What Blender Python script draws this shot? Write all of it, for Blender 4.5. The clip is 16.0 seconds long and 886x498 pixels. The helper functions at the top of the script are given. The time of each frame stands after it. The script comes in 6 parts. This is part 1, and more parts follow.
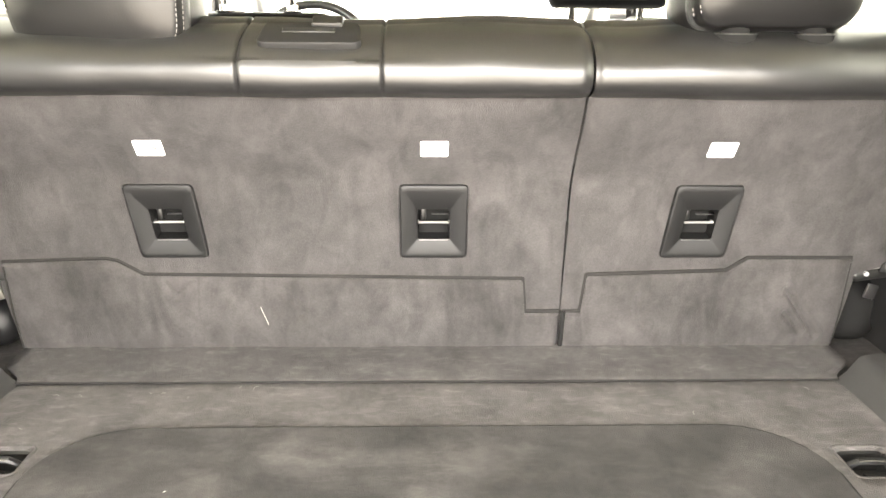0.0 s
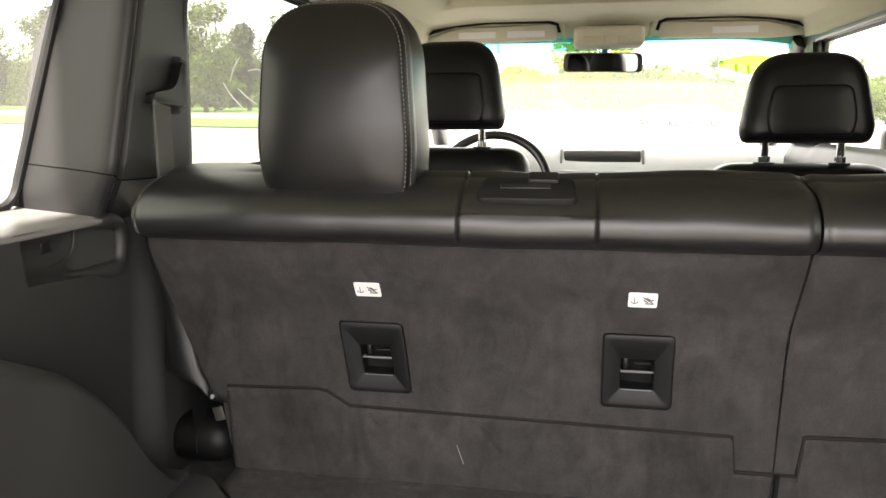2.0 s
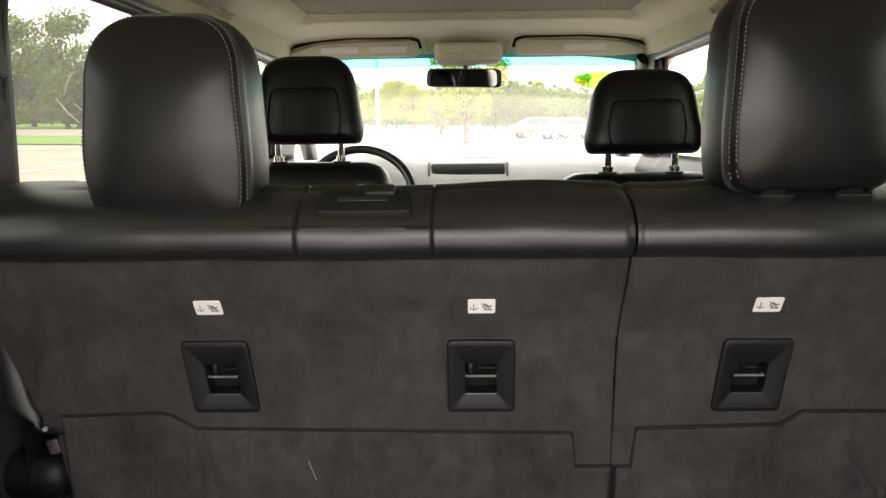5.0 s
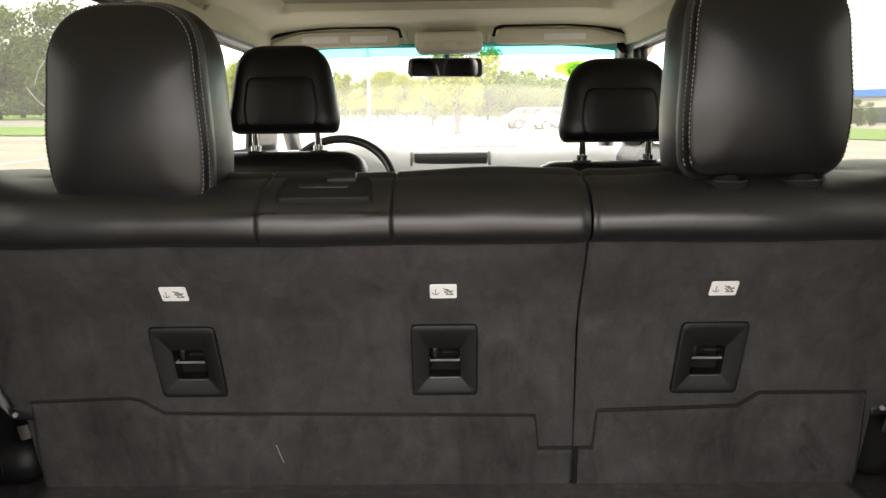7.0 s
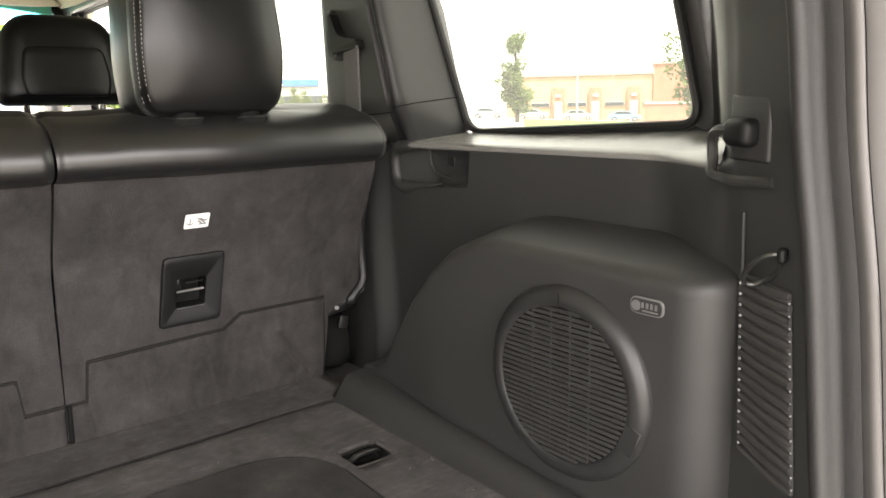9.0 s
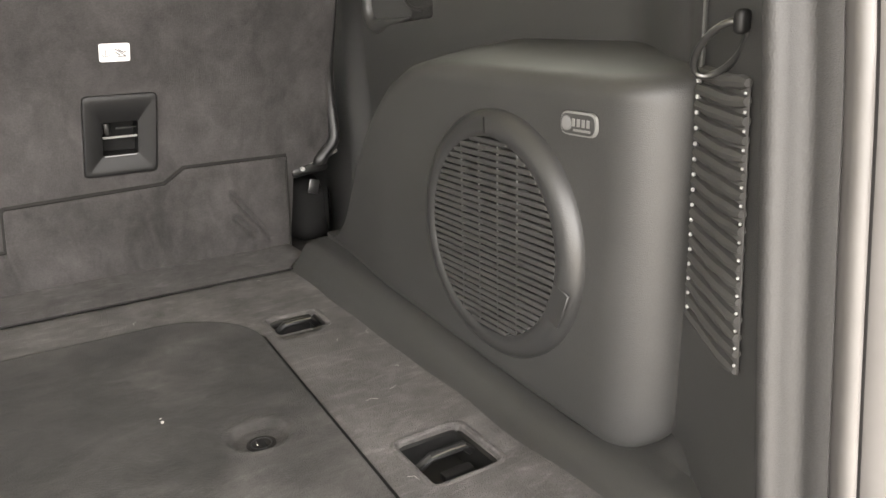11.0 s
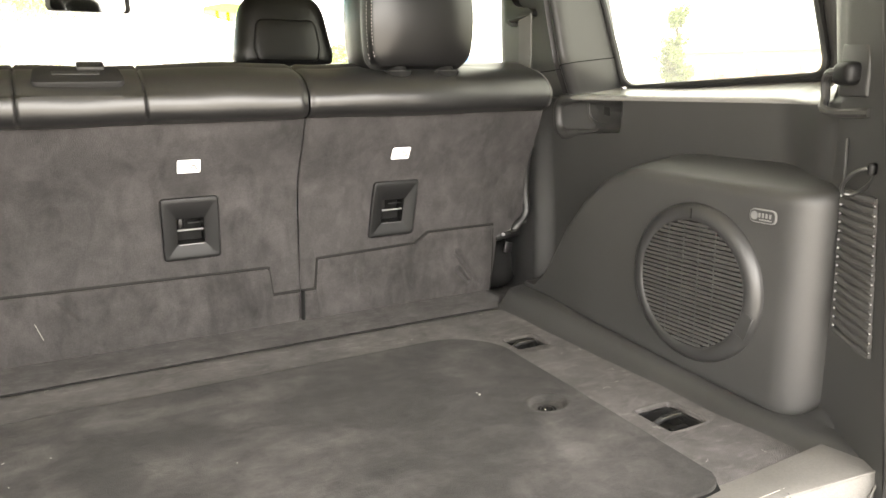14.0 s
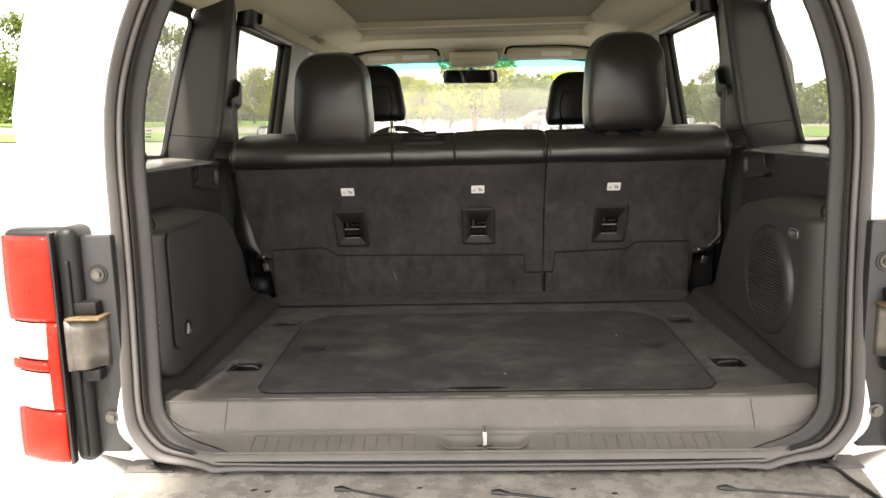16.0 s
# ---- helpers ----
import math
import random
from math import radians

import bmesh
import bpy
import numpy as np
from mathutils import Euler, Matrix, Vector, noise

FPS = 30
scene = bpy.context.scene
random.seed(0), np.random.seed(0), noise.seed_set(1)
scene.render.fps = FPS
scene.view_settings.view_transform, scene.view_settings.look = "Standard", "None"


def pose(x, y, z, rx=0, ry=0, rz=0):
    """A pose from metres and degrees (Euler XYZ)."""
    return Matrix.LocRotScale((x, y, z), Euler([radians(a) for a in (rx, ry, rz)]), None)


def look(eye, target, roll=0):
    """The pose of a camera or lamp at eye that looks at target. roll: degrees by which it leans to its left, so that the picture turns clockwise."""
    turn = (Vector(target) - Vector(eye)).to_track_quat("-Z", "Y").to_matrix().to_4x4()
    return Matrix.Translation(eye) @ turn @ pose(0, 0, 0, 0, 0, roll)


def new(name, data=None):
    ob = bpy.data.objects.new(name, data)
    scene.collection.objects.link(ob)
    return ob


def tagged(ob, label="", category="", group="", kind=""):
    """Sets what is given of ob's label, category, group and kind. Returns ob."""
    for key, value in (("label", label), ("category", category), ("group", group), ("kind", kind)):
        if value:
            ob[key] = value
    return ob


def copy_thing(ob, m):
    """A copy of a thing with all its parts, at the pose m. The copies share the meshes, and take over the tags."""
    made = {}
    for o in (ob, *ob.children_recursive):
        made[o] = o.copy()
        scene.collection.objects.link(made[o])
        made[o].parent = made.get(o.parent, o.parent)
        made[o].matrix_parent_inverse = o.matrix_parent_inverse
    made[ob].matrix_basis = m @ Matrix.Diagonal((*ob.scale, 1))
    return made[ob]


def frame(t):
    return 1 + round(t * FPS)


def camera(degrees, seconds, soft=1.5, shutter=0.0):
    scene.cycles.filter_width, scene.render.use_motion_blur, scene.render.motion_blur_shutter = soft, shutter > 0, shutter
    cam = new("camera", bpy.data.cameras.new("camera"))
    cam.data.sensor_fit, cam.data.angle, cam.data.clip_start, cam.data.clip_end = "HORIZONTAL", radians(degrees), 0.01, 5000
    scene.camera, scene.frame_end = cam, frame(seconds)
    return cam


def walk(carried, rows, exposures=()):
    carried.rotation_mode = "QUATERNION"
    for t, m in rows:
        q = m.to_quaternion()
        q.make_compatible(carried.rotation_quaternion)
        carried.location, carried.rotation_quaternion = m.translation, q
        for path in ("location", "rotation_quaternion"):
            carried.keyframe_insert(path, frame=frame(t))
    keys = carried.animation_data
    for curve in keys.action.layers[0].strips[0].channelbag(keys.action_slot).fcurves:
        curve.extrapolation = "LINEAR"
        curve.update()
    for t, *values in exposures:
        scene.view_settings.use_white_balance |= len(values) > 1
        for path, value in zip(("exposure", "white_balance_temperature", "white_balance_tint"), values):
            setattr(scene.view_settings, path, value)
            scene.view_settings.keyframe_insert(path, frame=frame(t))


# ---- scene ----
cam = camera(62.2, 16.0)
PATH = [
    (0, (-0.013, 0.371, 1.277), (0.04, 2.269, 0.649), 0.5),
    (0.5, (-0.008, 0.378, 1.304), (0.144, 2.304, 0.788), 1),
    (1, (-0.001, 0.378, 1.322), (0.146, 2.332, 0.921), 0.1),
    (1.5, (-0.039, 0.377, 1.325), (-0.105, 2.34, 0.948), 0.1),
    (2, (-0.081, 0.366, 1.327), (-0.44, 2.303, 0.983), -0.2),
    (2.3, (-0.081, 0.364, 1.328), (-0.472, 2.3, 0.996), 0),
    (2.5, (-0.078, 0.364, 1.329), (-0.416, 2.309, 1.004), 0.1),
    (3, (-0.053, 0.365, 1.329), (-0.22, 2.335, 1.028), 0.1),
    (3.5, (-0.033, 0.366, 1.328), (-0.062, 2.342, 1.021), -0),
    (4, (-0.028, 0.366, 1.326), (-0.032, 2.342, 1.018), -0.2),
    (6.3, (-0.001, 0.354, 1.324), (-0.137, 2.326, 1.016), -0.8),
    (6.5, (0.017, 0.354, 1.317), (-0.119, 2.32, 0.977), -0.6),
    (7, (0.015, 0.346, 1.321), (-0.015, 2.318, 0.988), -0.8),
    (7.5, (-0.016, 0.336, 1.317), (0.342, 2.277, 0.994), -1),
    (8, (-0.032, 0.314, 1.306), (0.739, 2.13, 0.975), -1.7),
    (8.5, (0.005, 0.297, 1.291), (1.06, 1.961, 0.948), -2.3),
    (9, (-0.014, 0.275, 1.262), (1.228, 1.794, 0.874), -1.1),
    (9.5, (0.017, 0.264, 1.224), (1.302, 1.719, 0.741), -0.6),
    (9.7, (0.028, 0.264, 1.206), (1.325, 1.699, 0.698), -0.7),
    (11.8, (0.293, 0.296, 1.131), (1.117, 1.998, 0.478), -2.2),
    (12, (0.284, 0.297, 1.138), (1.122, 1.987, 0.474), -2),
    (12.2, (0.251, 0.294, 1.144), (1.139, 1.963, 0.491), -2.1),
    (12.5, (0.18, 0.271, 1.155), (1.141, 1.915, 0.545), -2.6),
    (13, (0.041, 0.219, 1.172), (1.155, 1.784, 0.613), -2.4),
    (13.5, (-0.118, 0.171, 1.195), (1.005, 1.749, 0.695), -1.7),
    (13.7, (-0.162, 0.153, 1.211), (0.899, 1.775, 0.718), -1.9),
    (14, (-0.183, 0.083, 1.228), (0.725, 1.811, 0.788), -0.9),
    (14.2, (-0.176, 0.02, 1.244), (0.586, 1.828, 0.853), -1.8),
    (14.5, (-0.137, -0.102, 1.245), (0.371, 1.79, 0.843), -0.8),
    (14.7, (-0.133, -0.176, 1.252), (0.276, 1.745, 0.874), -0.8),
    (15, (-0.112, -0.294, 1.254), (0.15, 1.657, 0.898), -1.3),
    (15.2, (-0.123, -0.391, 1.25), (0.045, 1.578, 0.94), -1.4),
    (15.5, (-0.085, -0.523, 1.262), (0.01, 1.445, 0.916), -1.1),
    (15.7, (-0.08, -0.589, 1.261), (-0.055, 1.383, 0.929), -1.2),
    (16, (-0.019, -0.696, 1.27), (-0.097, 1.276, 0.948), -1.4),
]
EXPOSURES = [(t, e, *((7250 if t > 12.9 or t < 1 else 7100, 11) if e > 3.9 else (7250 if t > 12.9 else 7000, 14))) for t, e in (
    (0.0, 5.27), (0.5, 4.12), (1.0, 3.18), (2.0, 3.0), (2.5, 3.05), (3.0, 2.95), (3.5, 2.5), (6.5, 2.44), (8.0, 2.75), (8.5, 3.2), (9.0, 3.27), (9.7, 3.66), (11.8, 4.5), (12.5, 5.32),
    (13.0, 5.3), (13.5, 4.82), (14.0, 4.17), (14.5, 3.56), (15.0, 3.9), (15.5, 3.15), (16.0, 2.36))]
walk(cam, [(t, look(eye, target, roll)) for t, eye, target, roll in PATH], EXPOSURES)


# ---- light ----
world = bpy.data.worlds.new("sky")
scene.world = world
world.use_nodes = True
wn = world.node_tree
sky = wn.nodes.new("ShaderNodeTexSky")
sky.sky_type = "NISHITA"
sky.sun_disc = False
sky.sun_elevation, sky.sun_rotation = radians(62), radians(190)
sky.air_density, sky.dust_density, sky.ozone_density = 1.0, 1.0, 1.0
# a thin overcast: the sky's blue washed out towards white
mixer = wn.nodes.new("ShaderNodeHueSaturation")
mixer.inputs["Saturation"].default_value = 0.06
wn.links.new(sky.outputs["Color"], mixer.inputs["Color"])
wn.links.new(mixer.outputs["Color"], wn.nodes["Background"].inputs["Color"])
wn.nodes["Background"].inputs["Strength"].default_value = 0.15

sun = new("sun", bpy.data.lights.new("sun", "SUN"))
sun.data.energy, sun.data.angle, sun.data.color = 3.0, radians(4), (1.0, 0.96, 0.9)
sun.matrix_world = look((-8, -44, 84), (0, 0, 0))


# ---- materials ----
def mat(name, color, rough=0.5, metal=0.0, vary=0.12, scale=6.0, bump=0.0, bump_scale=300.0, coat=0.0, sheen=0.0, fine=0.0, fine_scale=400.0, spec=0.5):
    """A surface with stains at one scale, grain at another and a fine relief."""
    m = bpy.data.materials.new(name)
    m.use_nodes = True
    nt = m.node_tree
    b = nt.nodes["Principled BSDF"]
    b.inputs["Roughness"].default_value, b.inputs["Metallic"].default_value = rough, metal
    b.inputs["Coat Weight"].default_value = coat
    b.inputs["Sheen Weight"].default_value = sheen
    b.inputs["Specular IOR Level"].default_value = spec
    b.inputs["Base Color"].default_value = (*color, 1)
    tc = nt.nodes.new("ShaderNodeTexCoord")
    if vary or fine:
        big = nt.nodes.new("ShaderNodeTexNoise")
        big.inputs["Scale"].default_value, big.inputs["Detail"].default_value, big.inputs["Roughness"].default_value = scale, 5.0, 0.62
        nt.links.new(tc.outputs["Object"], big.inputs["Vector"])
        small = nt.nodes.new("ShaderNodeTexNoise")
        small.inputs["Scale"].default_value, small.inputs["Detail"].default_value = fine_scale, 2.0
        nt.links.new(tc.outputs["Object"], small.inputs["Vector"])
        r1 = nt.nodes.new("ShaderNodeMapRange")
        r1.inputs["From Min"].default_value, r1.inputs["From Max"].default_value = 0.3, 0.7
        r1.inputs["To Min"].default_value, r1.inputs["To Max"].default_value = 1 - vary, 1 + vary
        nt.links.new(big.outputs["Fac"], r1.inputs["Value"])
        r2 = nt.nodes.new("ShaderNodeMapRange")
        r2.inputs["From Min"].default_value, r2.inputs["From Max"].default_value = 0.25, 0.75
        r2.inputs["To Min"].default_value, r2.inputs["To Max"].default_value = 1 - fine, 1 + fine
        nt.links.new(small.outputs["Fac"], r2.inputs["Value"])
        mul = nt.nodes.new("ShaderNodeMath")
        mul.operation = "MULTIPLY"
        nt.links.new(r1.outputs["Result"], mul.inputs[0])
        nt.links.new(r2.outputs["Result"], mul.inputs[1])
        sc = nt.nodes.new("ShaderNodeVectorMath")
        sc.operation = "SCALE"
        sc.inputs[0].default_value = color
        nt.links.new(mul.outputs["Value"], sc.inputs["Scale"])
        nt.links.new(sc.outputs["Vector"], b.inputs["Base Color"])
        rr = nt.nodes.new("ShaderNodeMapRange")
        rr.inputs["From Min"].default_value, rr.inputs["From Max"].default_value = 0.3, 0.7
        rr.inputs["To Min"].default_value, rr.inputs["To Max"].default_value = max(0.02, rough - 0.25 * vary), min(1, rough + 0.25 * vary)
        nt.links.new(big.outputs["Fac"], rr.inputs["Value"])
        nt.links.new(rr.outputs["Result"], b.inputs["Roughness"])
    if bump:
        bn = nt.nodes.new("ShaderNodeTexNoise")
        bn.inputs["Scale"].default_value, bn.inputs["Detail"].default_value = bump_scale, 3.0
        nt.links.new(tc.outputs["Object"], bn.inputs["Vector"])
        bp = nt.nodes.new("ShaderNodeBump")
        bp.inputs["Strength"].default_value, bp.inputs["Distance"].default_value = bump, 0.002
        nt.links.new(bn.outputs["Fac"], bp.inputs["Height"])
        nt.links.new(bp.outputs["Normal"], b.inputs["Normal"])
    return m


def glass(name, tint, rough=0.0, through_it=0.94, dust=0.0):
    """A thin pane: clear, with a weak mirror on it."""
    m = bpy.data.materials.new(name)
    m.use_nodes = True
    nt = m.node_tree
    nt.nodes.remove(nt.nodes["Principled BSDF"])
    tr = nt.nodes.new("ShaderNodeBsdfTransparent")
    tr.inputs["Color"].default_value = (*tint, 1)
    gl = nt.nodes.new("ShaderNodeBsdfGlossy")
    gl.inputs["Roughness"].default_value = rough
    mx = nt.nodes.new("ShaderNodeMixShader")
    mx.inputs["Fac"].default_value = 1 - through_it
    nt.links.new(tr.outputs["BSDF"], mx.inputs[1])
    nt.links.new(gl.outputs["BSDF"], mx.inputs[2])
    if dust:
        # a dust film glowing in the daylight behind it, also standing in for glare
        tl = nt.nodes.new("ShaderNodeBsdfTranslucent")
        tl.inputs["Color"].default_value = (0.85, 0.84, 0.80, 1)
        film = nt.nodes.new("ShaderNodeMixShader")
        tc = nt.nodes.new("ShaderNodeTexCoord")
        n = nt.nodes.new("ShaderNodeTexNoise")
        n.inputs["Scale"].default_value, n.inputs["Detail"].default_value = 5.0, 5.0
        nt.links.new(tc.outputs["Object"], n.inputs["Vector"])
        rg = nt.nodes.new("ShaderNodeMapRange")
        rg.inputs["To Min"].default_value, rg.inputs["To Max"].default_value = dust * 0.6, dust * 1.4
        nt.links.new(n.outputs["Fac"], rg.inputs["Value"])
        nt.links.new(rg.outputs["Result"], film.inputs["Fac"])
        nt.links.new(mx.outputs["Shader"], film.inputs[1])
        nt.links.new(tl.outputs["BSDF"], film.inputs[2])
        mx = film
    nt.links.new(mx.outputs["Shader"], nt.nodes["Material Output"].inputs["Surface"])
    return m


def leafy(name, a, b):
    """Leaves whose green differs from clump to clump."""
    m = bpy.data.materials.new(name)
    m.use_nodes = True
    nt = m.node_tree
    p = nt.nodes["Principled BSDF"]
    p.inputs["Roughness"].default_value = 0.65
    g = nt.nodes.new("ShaderNodeNewGeometry")
    ramp = nt.nodes.new("ShaderNodeMix")
    ramp.data_type = "RGBA"
    ramp.inputs["A"].default_value, ramp.inputs["B"].default_value = (*a, 1), (*b, 1)
    nt.links.new(g.outputs["Random Per Island"], ramp.inputs["Factor"])
    nt.links.new(ramp.outputs["Result"], p.inputs["Base Color"])
    # thin leaves let some of the sky through
    thin = nt.nodes.new("ShaderNodeBsdfTranslucent")
    nt.links.new(ramp.outputs["Result"], thin.inputs["Color"])
    both = nt.nodes.new("ShaderNodeMixShader")
    both.inputs["Fac"].default_value = 0.45
    nt.links.new(p.outputs["BSDF"], both.inputs[1])
    nt.links.new(thin.outputs["BSDF"], both.inputs[2])
    nt.links.new(both.outputs["Shader"], nt.nodes["Material Output"].inputs["Surface"])
    return m


def carpet_mat(name, color, vary, pile=0.5, strokes=0.86, fleck=0.0, dusty=0.0):
    """Needle-felt carpet: scuffed patches, brushed strokes and, on the floor, pale dusty wear."""
    m = mat(name, color, rough=0.95, vary=vary, scale=11.0, bump=pile, bump_scale=700.0, sheen=0.04, fine=0.12, fine_scale=420.0, spec=0.15)
    nt = m.node_tree
    b = nt.nodes["Principled BSDF"]
    tc = nt.nodes.new("ShaderNodeTexCoord")

    def layer(rotation, scale, detail, distortion, lo, hi, dark, light):
        """Multiplies the colour by a stretched noise."""
        src = b.inputs["Base Color"].links[0].from_socket
        mp = nt.nodes.new("ShaderNodeMapping")
        mp.inputs["Rotation"].default_value, mp.inputs["Scale"].default_value = rotation, scale
        nt.links.new(tc.outputs["Object"], mp.inputs["Vector"])
        n = nt.nodes.new("ShaderNodeTexNoise")
        n.inputs["Scale"].default_value, n.inputs["Detail"].default_value, n.inputs["Distortion"].default_value = 1.0, detail, distortion
        nt.links.new(mp.outputs["Vector"], n.inputs["Vector"])
        rg = nt.nodes.new("ShaderNodeMapRange")
        rg.inputs["From Min"].default_value, rg.inputs["From Max"].default_value = lo, hi
        rg.inputs["To Min"].default_value, rg.inputs["To Max"].default_value = dark, light
        nt.links.new(n.outputs["Fac"], rg.inputs["Value"])
        mx = nt.nodes.new("ShaderNodeVectorMath")
        mx.operation = "SCALE"
        nt.links.new(src, mx.inputs[0])
        nt.links.new(rg.outputs["Result"], mx.inputs["Scale"])
        nt.links.new(mx.outputs["Vector"], b.inputs["Base Color"])

    # soft suede-like clouds, then sparse darker strokes lying across the nap
    layer((0.3, 0.6, 0.4), (26.0, 24.0, 19.0), 6.0, 1.1, 0.32, 0.70, 0.86, 1.15)
    layer((0.0, 0.85, 0.0), (17.0, 15.0, 6.5), 3.5, 1.2, 0.50, 0.72, 1.03, strokes)
    layer((0.0, -0.6, 0.0), (34.0, 30.0, 13.0), 2.5, 1.0, 0.56, 0.74, 1.01, 0.5 + 0.5 * strokes)
    layer((0.0, -0.7, 0.3), (95.0, 95.0, 60.0), 3.0, 0.4, 0.3, 0.7, 0.95, 1.05)
    if fleck:
        layer((0.0, 0.0, 0.05), (42.0, 130.0, 90.0), 4.0, 0.8, 0.52, 0.74, 0.97, 1.0 + fleck)
    if dusty:
        layer((0.0, 0.0, 0.4), (6.5, 8.5, 6.0), 7.0, 0.6, 0.46, 0.72, 0.92, 1.0 + dusty)
    return m


def wrinkles(m, scale, strength):
    """Adds soft creases over a leather's fine grain."""
    nt = m.node_tree
    b = nt.nodes["Principled BSDF"]
    tc = nt.nodes.new("ShaderNodeTexCoord")
    n = nt.nodes.new("ShaderNodeTexNoise")
    n.inputs["Scale"].default_value, n.inputs["Detail"].default_value, n.inputs["Distortion"].default_value = scale, 3.0, 1.2
    nt.links.new(tc.outputs["Object"], n.inputs["Vector"])
    bp = nt.nodes.new("ShaderNodeBump")
    bp.inputs["Strength"].default_value, bp.inputs["Distance"].default_value = strength, 0.004
    nt.links.new(n.outputs["Fac"], bp.inputs["Height"])
    if b.inputs["Normal"].links:
        nt.links.new(b.inputs["Normal"].links[0].from_socket, bp.inputs["Normal"])
    nt.links.new(bp.outputs["Normal"], b.inputs["Normal"])
    return m


SEATCARPET = carpet_mat("seat back felt", (0.0405, 0.0380, 0.0380), 0.26, strokes=0.74)
FLAPCARPET = carpet_mat("flap felt", (0.0410, 0.0383, 0.0380), 0.34, strokes=0.66)
BRIDGECARPET = carpet_mat("bridge felt", (0.047, 0.0442, 0.0435), 0.32, 0.7, fleck=0.40)
FLOORCARPET = carpet_mat("floor carpet", (0.072, 0.0675, 0.066), 0.32, 0.8, fleck=0.38)
LIDCARPET = carpet_mat("lid carpet", (0.0285, 0.0269, 0.0259), 0.42, 0.6, fleck=0.18, dusty=1.05)
VINYL = mat("black vinyl", (0.0112, 0.0111, 0.0113), rough=0.36, vary=0.10, bump=0.06, bump_scale=550.0, spec=0.66)
SEATBLACK = mat("black front seat vinyl", (0.0055, 0.0055, 0.006), rough=0.36, vary=0.1, bump=0.12, bump_scale=500.0, spec=0.35)
LEATHER = mat("black leather", (0.0060, 0.0058, 0.0060), rough=0.31, vary=0.12, bump=0.05, bump_scale=480.0, spec=0.44)
wrinkles(LEATHER, 34.0, 0.035)
wrinkles(VINYL, 16.0, 0.06)
GUSSET = mat("glossy grey vinyl edging", (0.011, 0.011, 0.0114), rough=0.44, vary=0.15, scale=25, bump=0.1, bump_scale=300.0, spec=0.5)
LEATHERSIDE = mat("grey leather piping", (0.034, 0.035, 0.035), rough=0.30, vary=0.1, bump=0.2, bump_scale=480.0)
THREAD = mat("grey thread", (0.16, 0.155, 0.15), rough=0.8, vary=0.1)
TRIM = mat("charcoal trim plastic", (0.0325, 0.0323, 0.0316), rough=0.45, vary=0.12, bump=0.20, bump_scale=1150.0, fine=0.14, fine_scale=900.0)
UPPERTRIM = mat("dark upper trim plastic", (0.0225, 0.0220, 0.0224), spec=0.38, rough=0.46, vary=0.06, bump=0.10, bump_scale=850.0, fine=0.06)
PILLAR = mat("grey pillar plastic", (0.040, 0.0415, 0.0385), rough=0.48, vary=0.05, bump=0.2, bump_scale=800.0, fine=0.06)
# base colour raised to imitate the sky reflected on the ledge
LEDGEPL = mat("satin ledge plastic, paled for sheen", (0.20, 0.196, 0.188), rough=0.26, vary=0.06, bump=0.08, bump_scale=700.0, spec=1.0)
BLACKPL = mat("black plastic", (0.007, 0.007, 0.007), rough=0.4, vary=0.1)
RINGPL = mat("satin ring plastic", (0.025, 0.025, 0.025), rough=0.36, vary=0.08, bump=0.1, bump_scale=700.0)
BEZEL = mat("dark bezel plastic", (0.0080, 0.0080, 0.0083), rough=0.48, spec=0.27, vary=0.08, bump=0.15, bump_scale=800.0)
FLANGE = mat("textured flange plastic", (0.0265, 0.0258, 0.0255), rough=0.55, vary=0.06, bump=0.28, bump_scale=1050.0, fine=0.20, fine_scale=900.0, spec=0.4)
RUBBER = mat("weathered rubber", (0.080, 0.0755, 0.073), rough=0.50, vary=0.12, scale=14)
DARKRUBBER = mat("dark rubber", (0.025, 0.024, 0.024), rough=0.6, vary=0.1)
GASKET = mat("window gasket", (0.012, 0.012, 0.012), rough=0.45, vary=0.1)
HEADLINER = mat("beige headliner cloth", (0.60, 0.575, 0.42), rough=0.95, vary=0.04, bump=0.2, bump_scale=900.0, sheen=0.1)
# olive taken darker to stand for shade in the roof recesses
CANVAS = mat("olive roof cloth, recess shade", (0.24, 0.228, 0.145), rough=0.95, vary=0.06, bump=0.25, bump_scale=700.0, sheen=0.05)
VISOR = mat("pale visor vinyl", (0.64, 0.61, 0.49), rough=0.7, vary=0.04)
WHITEPL = mat("white label", (0.8, 0.8, 0.79), rough=0.35, vary=0.02)
INK = mat("grey ink", (0.12, 0.12, 0.12), rough=0.5, vary=0.05)
CHROME = mat("chrome", (0.88, 0.88, 0.88), rough=0.10, metal=1.0, vary=0.05)
RUST = mat("rust-stained steel", (0.15, 0.105, 0.06), rough=0.6, metal=0.4, vary=0.4, scale=60)
PLATEGREY = mat("grey plate plastic", (0.0125, 0.013, 0.0142), rough=0.45, vary=0.1, bump=0.15, bump_scale=700.0)
STEEL = mat("zinc plated steel", (0.115, 0.108, 0.095), rough=0.5, metal=0.7, vary=0.25, scale=30)
ZINC = mat("bright zinc", (0.26, 0.26, 0.255), rough=0.3, metal=0.35, vary=0.1)
DARKSTEEL = mat("dark steel", (0.12, 0.12, 0.12), rough=0.3, metal=0.9, vary=0.1)
PAINT = mat("white car paint", (0.8, 0.8, 0.79), rough=0.25, vary=0.02, coat=0.6)
RED = mat("red lamp lens", (0.46, 0.014, 0.007), rough=0.30, spec=0.2, vary=0.22, scale=30, coat=0.0, bump=0.4, bump_scale=90.0)
JOINT = mat("dark felt joint", (0.020, 0.019, 0.0185), rough=0.95, vary=0.15, spec=0.1)
